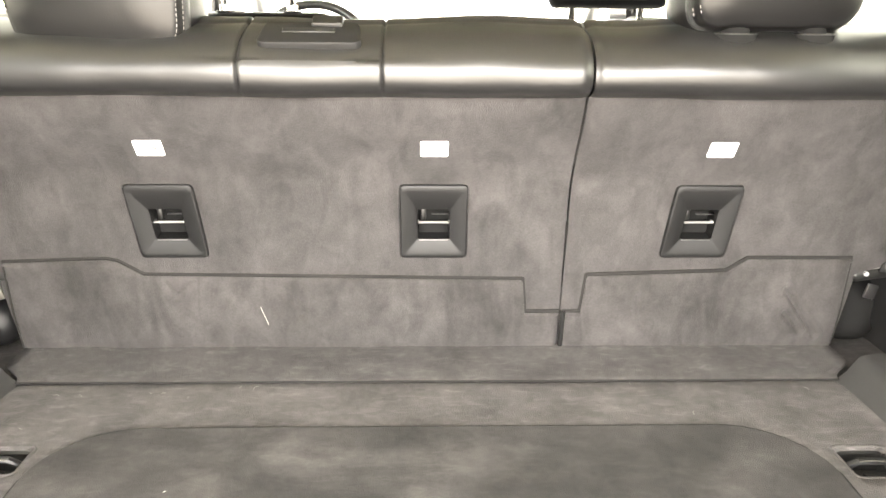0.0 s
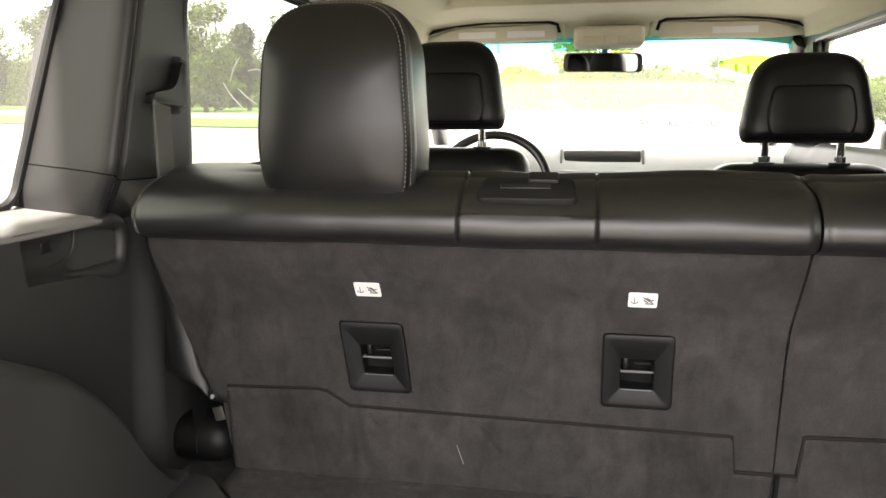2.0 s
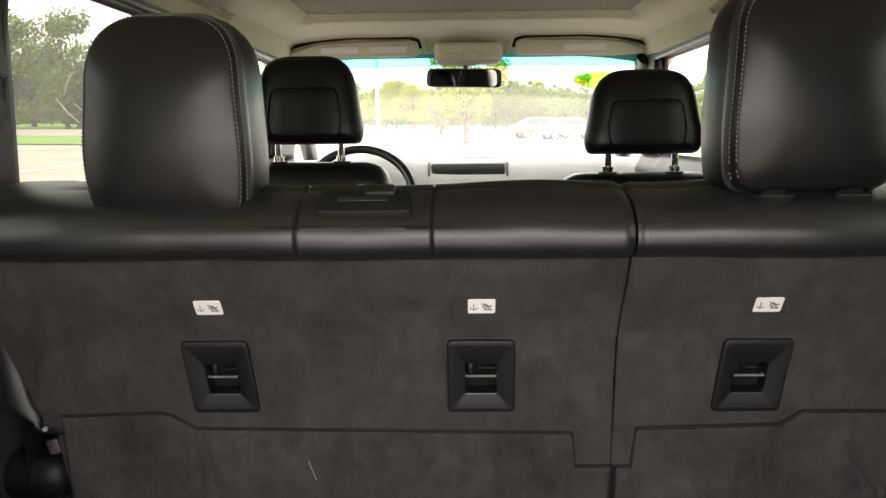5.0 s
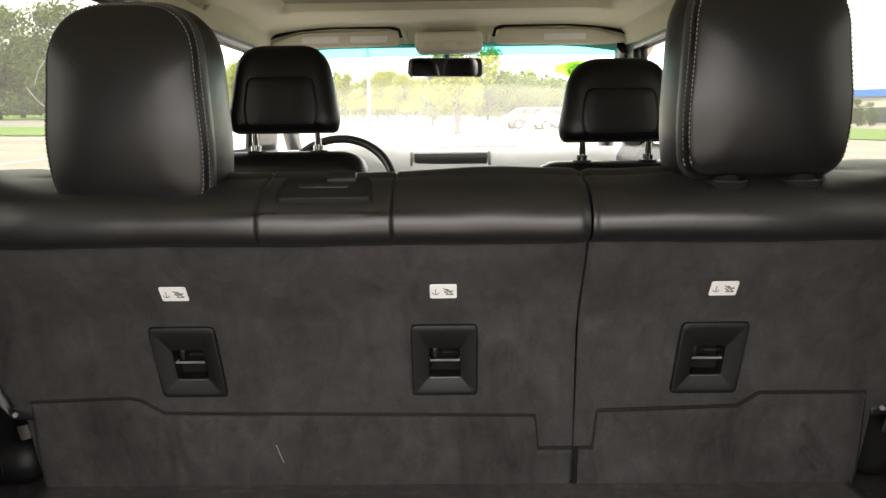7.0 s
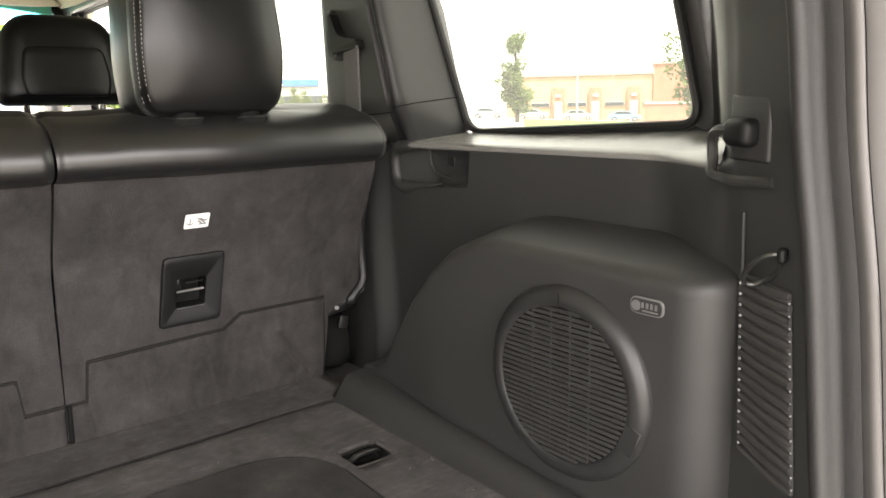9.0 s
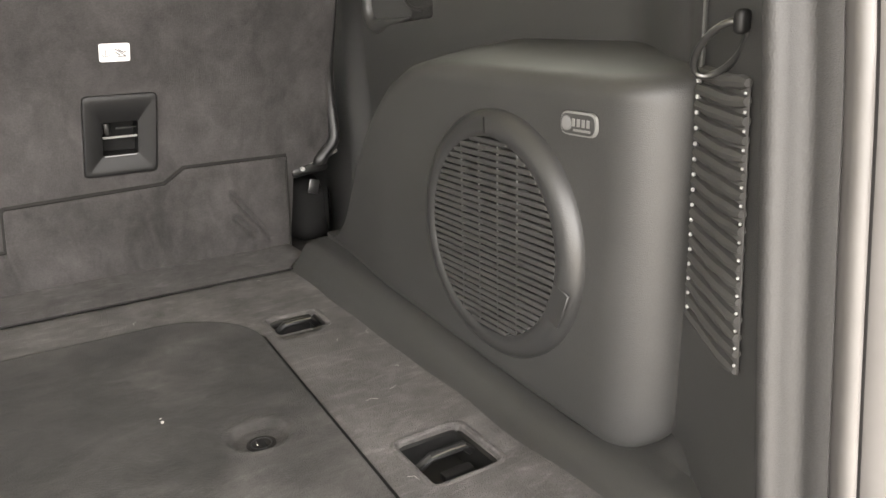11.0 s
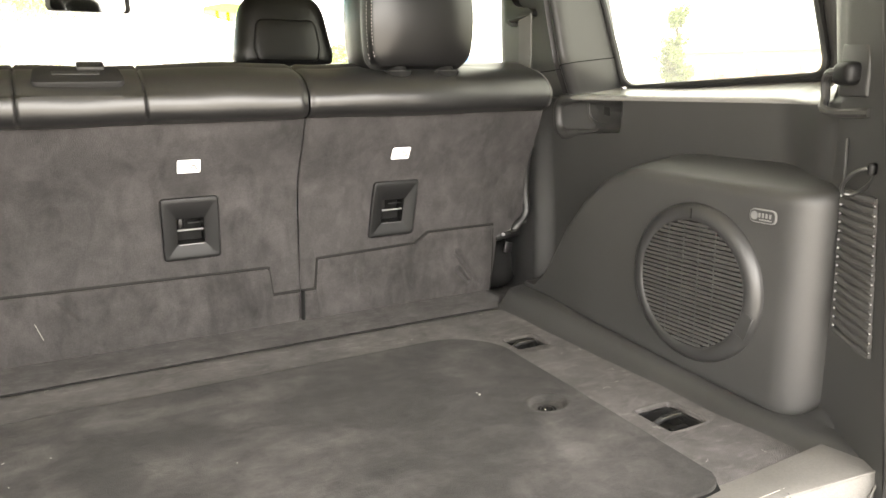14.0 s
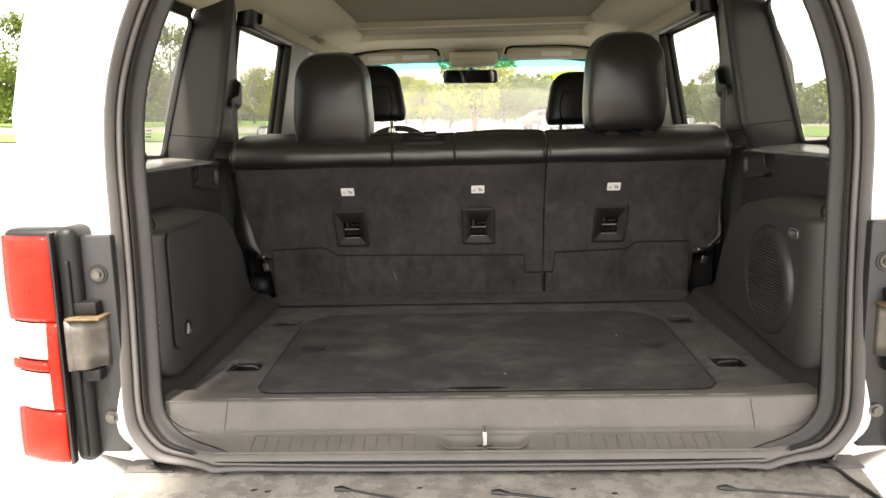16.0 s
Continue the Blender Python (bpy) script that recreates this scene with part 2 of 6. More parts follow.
# dark tone for the lock and the shade round it
CUP = mat("dark lock and recess shade", (0.014, 0.013, 0.013), rough=0.95, vary=0.3, scale=60, spec=0.1)
# matt black for dark parts, and for shade in gaps and wells
SHADE = mat("matt black, parts and shade", (0.010, 0.010, 0.010), rough=0.95, vary=0.1, spec=0.1)
LINT = mat("pale lint", (0.28, 0.27, 0.25), rough=0.9, vary=0.1)
CLEAR = mat("clear lamp lens", (0.75, 0.72, 0.70), rough=0.12, vary=0.05, scale=40, coat=0.8)
STEPPAD = mat("weathered step pad", (0.200, 0.192, 0.172), rough=0.28, vary=0.35, scale=22, bump=0.4, bump_scale=160.0)
SCUFF = mat("scuffed sill plastic", (0.110, 0.106, 0.099), rough=0.55, vary=0.18, scale=9, bump=0.2, bump_scale=600.0, fine=0.1, spec=0.3)
DASH = mat("grey dashboard", (0.54, 0.55, 0.53), rough=0.6, vary=0.05, bump=0.2, bump_scale=500.0)
CORD = mat("black elastic cord", (0.038, 0.037, 0.036), rough=0.7, vary=0.15)
CATCH = mat("scuffed grey catch", (0.20, 0.20, 0.195), rough=0.35, vary=0.1)
BEAD = mat("pale clip plastic", (0.30, 0.30, 0.30), rough=0.4, vary=0.05)
MIRRORGLASS = mat("mirror glass", (0.36, 0.37, 0.37), rough=0.03, metal=1.0, vary=0.0)
PANE = glass("clear window glass", (0.93, 0.95, 0.93), dust=0.03)
PRIVACY = glass("tinted privacy glass", (0.42, 0.44, 0.38), dust=0.075)
SCREEN = glass("dusty windscreen glass", (0.95, 0.96, 0.94), dust=0.095)
TINTBAND = glass("blue-green sun strip glass", (0.12, 0.62, 0.68))
STICKERGREEN = glass("green windscreen film", (0.28, 0.85, 0.05), through_it=0.97)
STICKERYELLOW = glass("yellow windscreen film", (0.85, 0.9, 0.08), through_it=0.97)
GLASSLINE = glass("pale line on glass", (0.9, 0.9, 0.88), dust=0.35)
BADGEGREY = mat("grey badge field", (0.034, 0.034, 0.034), rough=0.35, metal=0.0, vary=0.1)
BADGE = mat("brushed badge", (0.24, 0.24, 0.236), rough=0.3, metal=0.5, vary=0.08)
BELT = mat("grey seat belt webbing", (0.11, 0.11, 0.105), rough=0.8, vary=0.1)
ASPHALT = mat("pale worn asphalt", (0.25, 0.236, 0.215), rough=0.9, vary=0.3, scale=0.25, fine=0.15, fine_scale=6.0)
ROADMAT = mat("road asphalt", (0.22, 0.21, 0.20), rough=0.9, vary=0.2, scale=0.3, fine=0.15, fine_scale=6.0)
LINEPAINT = mat("white line paint", (0.7, 0.7, 0.68), rough=0.8, vary=0.15, scale=3)
GRASS = mat("mown grass", (0.11, 0.19, 0.035), rough=0.95, vary=0.3, scale=0.6, fine=0.4, fine_scale=9.0)
KERB = mat("concrete kerb", (0.42, 0.41, 0.38), rough=0.9, vary=0.15, scale=2)
BARK = mat("bark", (0.10, 0.08, 0.06), rough=0.95, vary=0.3, scale=4, bump=0.5, bump_scale=20)
LEAF = leafy("summer leaves", (0.062, 0.105, 0.016), (0.15, 0.205, 0.034))
LEAFYELLOW = leafy("yellowing leaves", (0.15, 0.20, 0.012), (0.27, 0.29, 0.020))
# green lightened to stand for the bright haze over the slim tree
LEAFPALE = leafy("leaves paled for haze", (0.10, 0.15, 0.05), (0.20, 0.25, 0.09))
LEAFDARK = leafy("dark needles", (0.025, 0.05, 0.02), (0.06, 0.10, 0.03))
BRICK = mat("tan brick", (0.42, 0.30, 0.19), rough=0.9, vary=0.15, scale=0.7, fine=0.2, fine_scale=12)
BRICKRED = mat("red brick", (0.36, 0.17, 0.11), rough=0.9, vary=0.15, scale=0.7, fine=0.2, fine_scale=12)
ROOFMAT = mat("flat roof edge", (0.36, 0.33, 0.29), rough=0.8, vary=0.1, scale=1)
BLUESIGN = mat("blue fascia", (0.04, 0.16, 0.5), rough=0.4, vary=0.05, scale=1)
DARKGLASS = mat("dark shop window", (0.04, 0.05, 0.055), rough=0.08, vary=0.1, scale=1)
CARRED = mat("red car paint", (0.34, 0.07, 0.07), rough=0.25, vary=0.03, coat=0.7)
CARBLUE = mat("blue car paint", (0.16, 0.25, 0.42), rough=0.25, vary=0.03, coat=0.7)
CARGREY = mat("silver car paint", (0.45, 0.46, 0.47), rough=0.25, metal=0.3, vary=0.03, coat=0.7)
TYRE = mat("tyre rubber", (0.02, 0.02, 0.02), rough=0.8, vary=0.1)


# ---- builders ----
def smooth(a, b, v):
    t = min(1.0, max(0.0, (v - a) / (b - a)))
    return t * t * (3 - 2 * t)


def lerp(table, v):
    """Straight lines through the pairs (v, value) of a table."""
    if v <= table[0][0]:
        return table[0][1]
    for (a, p), (b, q) in zip(table, table[1:]):
        if v <= b:
            return p + (q - p) * (v - a) / (b - a)
    return table[-1][1]


def link(name, me, material, parent=None, label="", flat=False, angle=40):
    if not flat:
        me.shade_smooth()
        me.set_sharp_from_angle(angle=radians(angle))
    if material:
        me.materials.append(material)
    ob = new(name, me)
    if parent:
        ob.parent = parent
    if label:
        tagged(ob, label)
    return ob


def part(name, bm, material, parent=None, label="", flat=False, angle=40):
    """Links a bmesh as one mesh object under a thing or under a part."""
    me = bpy.data.meshes.new(name)
    bm.to_mesh(me)
    bm.free()
    return link(name, me, material, parent, label, flat, angle)


def thing(name, label, category, group="", kind="", at=(0, 0, 0), rz=0):
    e = new(name)
    e.empty_display_size = 0.05
    e.matrix_basis = pose(*at, 0, 0, rz)
    return tagged(e, label, category, group, kind)


def sheet_mesh(name, us, vs, f, skip=None, close_u=False, flip=False):
    """A grid mesh whose corners lie at f(u, v); cells for which skip(u, v) holds are left out."""
    nu, nv = len(us), len(vs)
    verts = [tuple(f(u, v)) for u in us for v in vs]
    faces = []
    for i in range(nu if close_u else nu - 1):
        k = (i + 1) % nu
        for j in range(nv - 1):
            if skip and skip((us[i] + us[k]) / 2, (vs[j] + vs[j + 1]) / 2):
                continue
            q = (i * nv + j, k * nv + j, k * nv + j + 1, i * nv + j + 1)
            faces.append(q[::-1] if flip else q)
    me = bpy.data.meshes.new(name)
    me.from_pydata(verts, [], faces)
    me.update()
    return me


def steps(a, b, n):
    return [a + (b - a) * i / n for i in range(n + 1)]


def thicken(ob, t, offset=-1.0):
    s = ob.modifiers.new("thickness", "SOLIDIFY")
    s.thickness, s.offset = t, offset
    return ob


def box_bm(sx, sy, sz, r=0.0, seg=2, at=(0, 0, 0)):
    bm = bmesh.new()
    bmesh.ops.create_cube(bm, size=1.0, matrix=Matrix.Translation(at) @ Matrix.Diagonal((sx, sy, sz, 1)))
    if r:
        bmesh.ops.bevel(bm, geom=bm.edges[:], offset=r, segments=seg, profile=0.5, affect="EDGES")
    return bm


def join(*bms):
    out = bmesh.new()
    for b in bms:
        me = bpy.data.meshes.new("tmp")
        b.to_mesh(me)
        b.free()
        out.from_mesh(me)
        bpy.data.meshes.remove(me)
    return out


def tube_bm(points, r, n=8, closed=False, caps=True):
    """A round bar along points."""
    bm = bmesh.new()
    pts = [Vector(p) for p in points]
    rings = []
    up = None
    for i, p in enumerate(pts):
        a = pts[i - 1] if (i or closed) else p
        b = pts[(i + 1) % len(pts)] if (i < len(pts) - 1 or closed) else p
        d = (b - a).normalized()
        if up is None:
            up = d.orthogonal().normalized()
        up = (up - d * up.dot(d)).normalized()
        side = d.cross(up)
        rr = r[i] if isinstance(r, (list, tuple)) else r
        rings.append([bm.verts.new(p + (up * math.cos(2 * math.pi * k / n) + side * math.sin(2 * math.pi * k / n)) * rr) for k in range(n)])
    for i in range(len(rings) if closed else len(rings) - 1):
        a, b = rings[i], rings[(i + 1) % len(rings)]
        for k in range(n):
            bm.faces.new((a[k], a[(k + 1) % n], b[(k + 1) % n], b[k]))
    if caps and not closed:
        bm.faces.new(rings[0][::-1])
        bm.faces.new(rings[-1])
    return bm


def cyl_bm(r, h, n=24, at=(0, 0, 0), axis="Z", r2=None):
    bm = bmesh.new()
    rot = {"Z": Matrix(), "X": Matrix.Rotation(radians(90), 4, "Y"), "Y": Matrix.Rotation(radians(90), 4, "X")}[axis]
    bmesh.ops.create_cone(bm, cap_ends=True, segments=n, radius1=r, radius2=r if r2 is None else r2, depth=h, matrix=Matrix.Translation(at) @ rot)
    return bm


def rounded(pts, r, n=5):
    """The outline pts (x, y) with its corners rounded by r (one number, or one for each corner)."""
    out = []
    m = len(pts)
    for i, p in enumerate(pts):
        p = Vector(p)
        a, b = Vector(pts[i - 1]) - p, Vector(pts[(i + 1) % m]) - p
        rr = r[i] if isinstance(r, (list, tuple)) else r
        rr = min(rr, a.length * 0.45, b.length * 0.45)
        a, b = p + a.normalized() * rr, p + b.normalized() * rr
        for k in range(n + 1):
            t = k / n
            q = a * (1 - t) ** 2 + p * 2 * t * (1 - t) + b * t * t
            out.append((q.x, q.y))
    return out


def plate_bm(outline, z0, z1, bevel=0.0, seg=2):
    """A flat slab with that outline in x and y, from z0 to z1, its upper rim bevelled."""
    bm = bmesh.new()
    lo = [bm.verts.new((x, y, z0)) for x, y in outline]
    hi = [bm.verts.new((x, y, z1)) for x, y in outline]
    n = len(outline)
    bm.faces.new(lo[::-1])
    top = bm.faces.new(hi)
    for i in range(n):
        bm.faces.new((lo[i], lo[(i + 1) % n], hi[(i + 1) % n], hi[i]))
    bmesh.ops.recalc_face_normals(bm, faces=bm.faces[:])
    if bevel:
        bmesh.ops.bevel(bm, geom=list(top.edges), offset=bevel, segments=seg, profile=0.5, affect="EDGES")
    return bm


def place(bm, m):
    bmesh.ops.transform(bm, matrix=m, verts=bm.verts[:])
    return bm


# ---- the car's shell: opening, floor, side trim, roof ----
def curve_through(pts, n=6):
    """A smooth line through points of any dimension."""
    P = [np.array(p, float) for p in pts]
    out = []
    for i in range(len(P) - 1):
        a, b, c, d = P[max(0, i - 1)], P[i], P[i + 1], P[min(len(P) - 1, i + 2)]
        for k in range(n):
            t = k / n
            out.append(0.5 * (2 * b + (c - a) * t + (2 * a - 5 * b + 4 * c - d) * t * t + (3 * b - a - 3 * c + d) * t ** 3))
    out.append(P[-1])
    return out


# the tailgate opening's inner rim, half of it: out from the middle, along, up
RIM = [(0, .443, .738), (.22, .444, .738), (.40, .448, .741), (.462, .456, .751), (.515, .468, .768), (.545, .480, .795), (.554, .488, .828), (.557, .497, .88),
       (.560, .511, 1.00), (.565, .526, 1.12), (.574, .547, 1.23), (.569, .556, 1.325), (.546, .560, 1.41), (.509, .562, 1.49), (.46, .562, 1.55), (.37, .56, 1.592), (.2, .545, 1.607), (0, .545, 1.61)]
HALF = curve_through(RIM, 5)
LOOP = [Vector(p) for p in HALF] + [Vector((-p[0], p[1], p[2])) for p in HALF[-2:0:-1]]


def rim_normals():
    out = []
    for i, p in enumerate(LOOP):
        d = LOOP[(i + 1) % len(LOOP)] - LOOP[i - 1]
        out.append(Vector((d.z, 0, -d.x)).normalized())
    return out


NORMALS = rim_normals()


def rim_u(z):
    """Half the pillar's width beside the opening at height z."""
    return lerp([(.90, .571), (1.12, .573), (1.23, .572), (1.325, .560), (1.41, .537), (1.49, .50), (1.55, .452)], z)


def rim_y(z):
    """How far along the opening's rim stands at height z."""
    return lerp([(.80, .484), (.88, .497), (1.00, .511), (1.12, .526), (1.23, .547), (1.325, .556), (1.41, .560), (1.7, .562)], z)


def ring_mesh(name, profile):
    """A band that follows the opening: profile holds pairs (outwards, along)."""
    verts, faces, m = [], [], len(profile)
    for p, n in zip(LOOP, NORMALS):
        for d, y in profile:
            w = abs(n.x)
            f = lerp([(0, .45), (.6, 1.08), (1, 1.0)], w) if n.z < 0 else 1.25 - .25 * w
            verts.append(p + n * d * f + Vector((0, y * (.25 + .75 * w) if y < 0 else y, 0)))
    k = len(LOOP)
    for i in range(k):
        for j in range(m - 1):
            faces.append((i * m + j, ((i + 1) % k) * m + j, ((i + 1) % k) * m + j + 1, i * m + j + 1))
    me = bpy.data.meshes.new(name)
    me.from_pydata([tuple(v) for v in verts], [], faces)
    me.update()
    return me


seal = thing("weatherstrip", "grey weathered rubber seal round the open tailgate frame", "door seal", kind="structure")
garnish_profile = [(.030, .016), (.006, .010), (.001, .006), (0, .002), (.0005, -.001), (.003, -.0035), (.009, -.005), (.0135, -.006), (.0165, -.008),
                   (.0185, -.011), (.0188, -.014), (.0180, -.017), (.0185, -.023), (.0195, -.027), (.0225, -.026)]
link("inner_flange", ring_mesh("inner_flange", garnish_profile), FLANGE, seal, "textured plastic flange")
link("groove", ring_mesh("groove", [(.0223, -.024), (.0260, -.022), (.0262, -.030)]), DARKRUBBER, seal)
bulb = [(.0255, -.024)] + [(.0262 + .0045 * math.cos(a), -.0335 + .0055 * math.sin(a)) for a in steps(math.pi * .75, math.pi * 1.85, 8)]
link("seal_bulb", ring_mesh("seal_bulb", bulb), RUBBER, seal)
link("groove", ring_mesh("groove", [(.0300, -.036), (.0330, -.035), (.0325, -.041)]), DARKRUBBER, seal)
link("seal_lip", ring_mesh("seal_lip", [(.0322, -.038), (.0325, -.042), (.0350, -.047), (.0380, -.052), (.0405, -.0545), (.0440, -.053), (.0455, -.046)]), RUBBER, seal)

# white outer panel from the seal to the body's side
EDGE = [(.52, .62), (.60, .64), (.70, .80), (.78, .805), (.90, .80), (1.12, .79), (1.20, .85), (1.30, .87), (1.45, .83), (1.56, .78), (1.62, .65), (1.66, .40), (1.68, .2)]


def outer_skin(i, t):
    p, n = LOOP[i], NORMALS[i]
    w = abs(n.x)
    a = p + n * (.046 + .012 * (1 - w)) + Vector((0, -.012 - .036 * w, 0))
    z = a.z if a.z > .74 else .74 - (.74 - a.z) * .4
    far = Vector((math.copysign(lerp(EDGE, z), p.x) if abs(n.x) > .35 else p.x * 1.15, a.y + .0, z + max(0, n.z) * .07))
    if abs(n.x) <= .35 and n.z < 0:
        far = Vector((p.x * 1.12, a.y, a.z - .03))
    b = a.lerp(far, t)
    # low down the panel falls back behind the seal
    b.y = a.y + .105 * t * w + .05 * t ** 4 + .090 * smooth(0, .2, t) * smooth(.80, .745, p.z)
    b.z -= .03 * smooth(.778, .756, p.z)
    return b


body = thing("car_body", "white painted rear body panels of a parked car", "car body", kind="structure")
me = sheet_mesh("rear_panel", list(range(len(LOOP))), steps(0, 1, 10), outer_skin, close_u=True)
link("rear_panel", me, PAINT, body)
for s in (1, -1):
    zs = [e[0] for e in EDGE]
    me = sheet_mesh("side_panel", steps(.615, 1.25, 6), steps(.5, 1.208, 15),
                    lambda y, z: (s * (lerp(EDGE, z) - .010 + .10 * smooth(.5, .8, y) * (1 - smooth(1.0, 1.2, z))), y, z), flip=s < 0)
    thicken(link("side_panel", me, PAINT, body), .012)

# cargo floor
HOOKS = [(.457, .520, .697, .765), (-.520, -.452, .705, .769), (.455, .516, 1.033, 1.088), (-.517, -.452, 1.05, 1.10)]
xs = sorted({*steps(-.74, .74, 60), *(h[k] for h in HOOKS for k in (0, 1))})
ys = sorted({*steps(.545, 1.62, 44), *(h[k] for h in HOOKS for k in (2, 3))})


def in_hook(x, y):
    return any(a < x < b and c < y < d for a, b, c, d in HOOKS)


floor = link("floor", sheet_mesh("floor", xs, ys, lambda x, y: (x, y, .80 + .0012 * noise.noise((x * 9, y * 9, 3)) - .02 * smooth(1.24, 1.30, y)), skip=lambda x, y: in_hook(x, y) or (abs(x) < .395 and .60 < y < 1.02)), FLOORCARPET)
tagged(floor, "dark grey carpeted cargo floor with scuffed nap", "floor", kind="structure")
thicken(floor, .012)

# lid over the storage well
lid = thing("floor_lid", "dark worn carpeted lid over the underfloor storage well", "floor panel")
LOCKS = [(.366, .833), (-.366, .833)]


def lid_shape(u, v, grow=0.0, drop=0.0):
    """A place on the lid: u across, v along; its far corners are well rounded."""
    half = .418 + .016 * v + grow
    x = u * half
    far, near = 1.13 + grow, .572 - grow
    for r, front in ((.10, True), (.034, False)):
        over = abs(x) - (half - r)
        if over > 0:
            cut = r - math.sqrt(max(0, r * r - over * over))
            far, near = (far - cut, near) if front else (far, near + cut)
    y = near + (far - near) * v
    z = .8056 + .0007 * noise.noise((x * 8, y * 8, 6)) * smooth(0, .12, v) - drop
    for cx, cy in LOCKS:
        d = math.hypot((x - cx) / 1.15, y - cy)
        z -= .0062 * (1 - smooth(.0185, .0245, d)) + .004 * (1 - smooth(.006, .018, d)) - .0012 * math.exp(-((d - .028) / .004) ** 2)
    return (x, y, z)


us = sorted({*steps(-1, 1, 150), *steps(.79, .93, 36), *steps(-.93, -.79, 36), *(q * (1 - w) for q in (1, -1) for w in (.002, .006, .018, .03, .045))})
vs = [0, .004, *sorted({*steps(.0125, .9875, 110), *steps(.405, .530, 34)}), .996, 1]
thicken(link("panel", sheet_mesh("panel", us, vs, lid_shape), LIDCARPET, lid), .006)
# dark gap round the lid
bm = bmesh.new()
edge = [(u, 0) for u in steps(-1, 1, 40)] + [(1, v) for v in steps(.02, .98, 30)] + [(u, 1) for u in steps(1, -1, 60)] + [(-1, v) for v in steps(.98, .02, 30)]
rings = [[bm.verts.new((*lid_shape(u, v, g)[:2], .8022)) for u, v in edge] for g in (.0045, -.004)]
for i in range(len(edge)):
    k = (i + 1) % len(edge)
    bm.faces.new((rings[0][i], rings[0][k], rings[1][k], rings[1][i]))
part("seam", bm, SHADE, lid, "dark gap round the lid")
for cx, cy in LOCKS:
    # disc drawn wider than the lock, dark for the recess's shade
    k = part("lock_dish", cyl_bm(.0125, .002, 24, (cx, cy, .7962)), CUP, lid, "dark disc for the lock and the shade in its dished recess")
    part("keyhole", box_bm(.0050, .0125, .003, .001, 1, at=(cx + .001, cy - .001, .7968)), SHADE, k)
    part("turn_key", box_bm(.0018, .007, .002, .0005, 1, at=(cx - .0035, cy + .001, .7974)), CHROME, k)
    part("lock_edge", tube_bm([(cx + .0088 * math.cos(a), cy + .0088 * math.sin(a), .7972) for a in steps(0, 2 * math.pi * 19 / 20, 19)], .0006, 6, closed=True), BEZEL, k)
part("hand_slot", plate_bm([(-.015 + .055 * math.cos(a), .5765 + .0055 * math.sin(a)) for a in steps(0, 2 * math.pi * 23 / 24, 23)], .8050, .8064), BLACKPL, lid, "dark finger slot at the rear edge")

# tie-down cleats sunk in the floor
for a, b, c, d in HOOKS:
    t = thing("tie_down", "black plastic cargo tie-down sunk in the carpet", "tie-down", "floor tie-downs", at=((a + b) / 2, (c + d) / 2, .80))
    w, h = (b - a) / 2, (d - c) / 2
    bm = bmesh.new()
    rims = [(w + .001, h + .001, -.004), (w - .003, h - .003, -.007), (w - .008, h - .007, -.026)]
    rings = [[bm.verts.new((sx * p, sy * q, z)) for sx, sy in ((-1, -1), (1, -1), (1, 1), (-1, 1))] for p, q, z in rims]
    for r1, r2 in zip(rings, rings[1:]):
        for i in range(4):
            bm.faces.new((r1[i], r1[(i + 1) % 4], r2[(i + 1) % 4], r2[i]))
    bm.faces.new(rings[-1])
    part("cup", bm, BLACKPL, t, flat=True)
    # the carpet rolls over the cup's edge
    bm = bmesh.new()
    lips = [(.0055, .0), (.004, .0006), (.0025, .0007), (.0012, .0002), (.0002, -.002), (-.0008, -.008)]
    rings = []
    for o, z in lips:
        line = rounded([(-w - o, -h - o), (w + o, -h - o), (w + o, h + o), (-w - o, h + o)], .009 + max(0, o) * .8, 4)
        rings.append([bm.verts.new((x + .0012 * noise.noise((x * 160 + a * 90, y * 160, 4)), y + .0012 * noise.noise((x * 160, y * 160 + c * 70, 9)), z + .0010 * noise.noise((x * 120 + a * 50, y * 120 + c * 50, 2)))) for x, y in line])
    for r1, r2 in zip(rings, rings[1:]):
        for i in range(len(r1)):
            j = (i + 1) % len(r1)
            bm.faces.new((r1[i], r1[j], r2[j], r2[i]))
    part("carpet_lip", bm, FLOORCARPET, t, "carpet rolled over the cup's edge", angle=70)
    part("bar", tube_bm([(-w + .006, .004, -.010), (-w * .5, .0, .0), (w * .5, .0, .0), (w - .006, .004, -.010)], .0042, 8), BLACKPL, t)
    # steel strip laid on the bar as its thin highlight
    part("bar_glint", tube_bm([(-w * .52, -.0034, .0018), (0, -.0036, .0030), (w * .52, -.0034, .0018)], .0007, 6), STEEL, t, "bright strip standing for the bar's highlight")
    part("catch", box_bm(w * .9, .010, .008, .002, 2, at=(0, -h * .45, -.012)), BEZEL, t)

# sill: plastic scuff plate, ribbed tread and striker
sill = thing("sill_plate", "scuffed grey plastic sill plate with ribbed treads", "sill plate")
SILL = curve_through([(.580, .800), (.548, .8040), (.534, .8044), (.528, .8028), (.5255, .7985), (.507, .7685), (.500, .7600), (.491, .7545), (.468, .748), (.446, .7415), (.438, .733)], 4)


def sill_half(y, z):
    """Half the sill's width: its face runs up to a corner beside the seal, the tread goes on behind the seal."""
    if y > .50:
        return lerp([(.7595, .538), (.7695, .556), (.785, .566), (.80, .569), (.82, .570)], z)
    return lerp([(.733, .462), (.745, .500), (.7595, .538)], z)


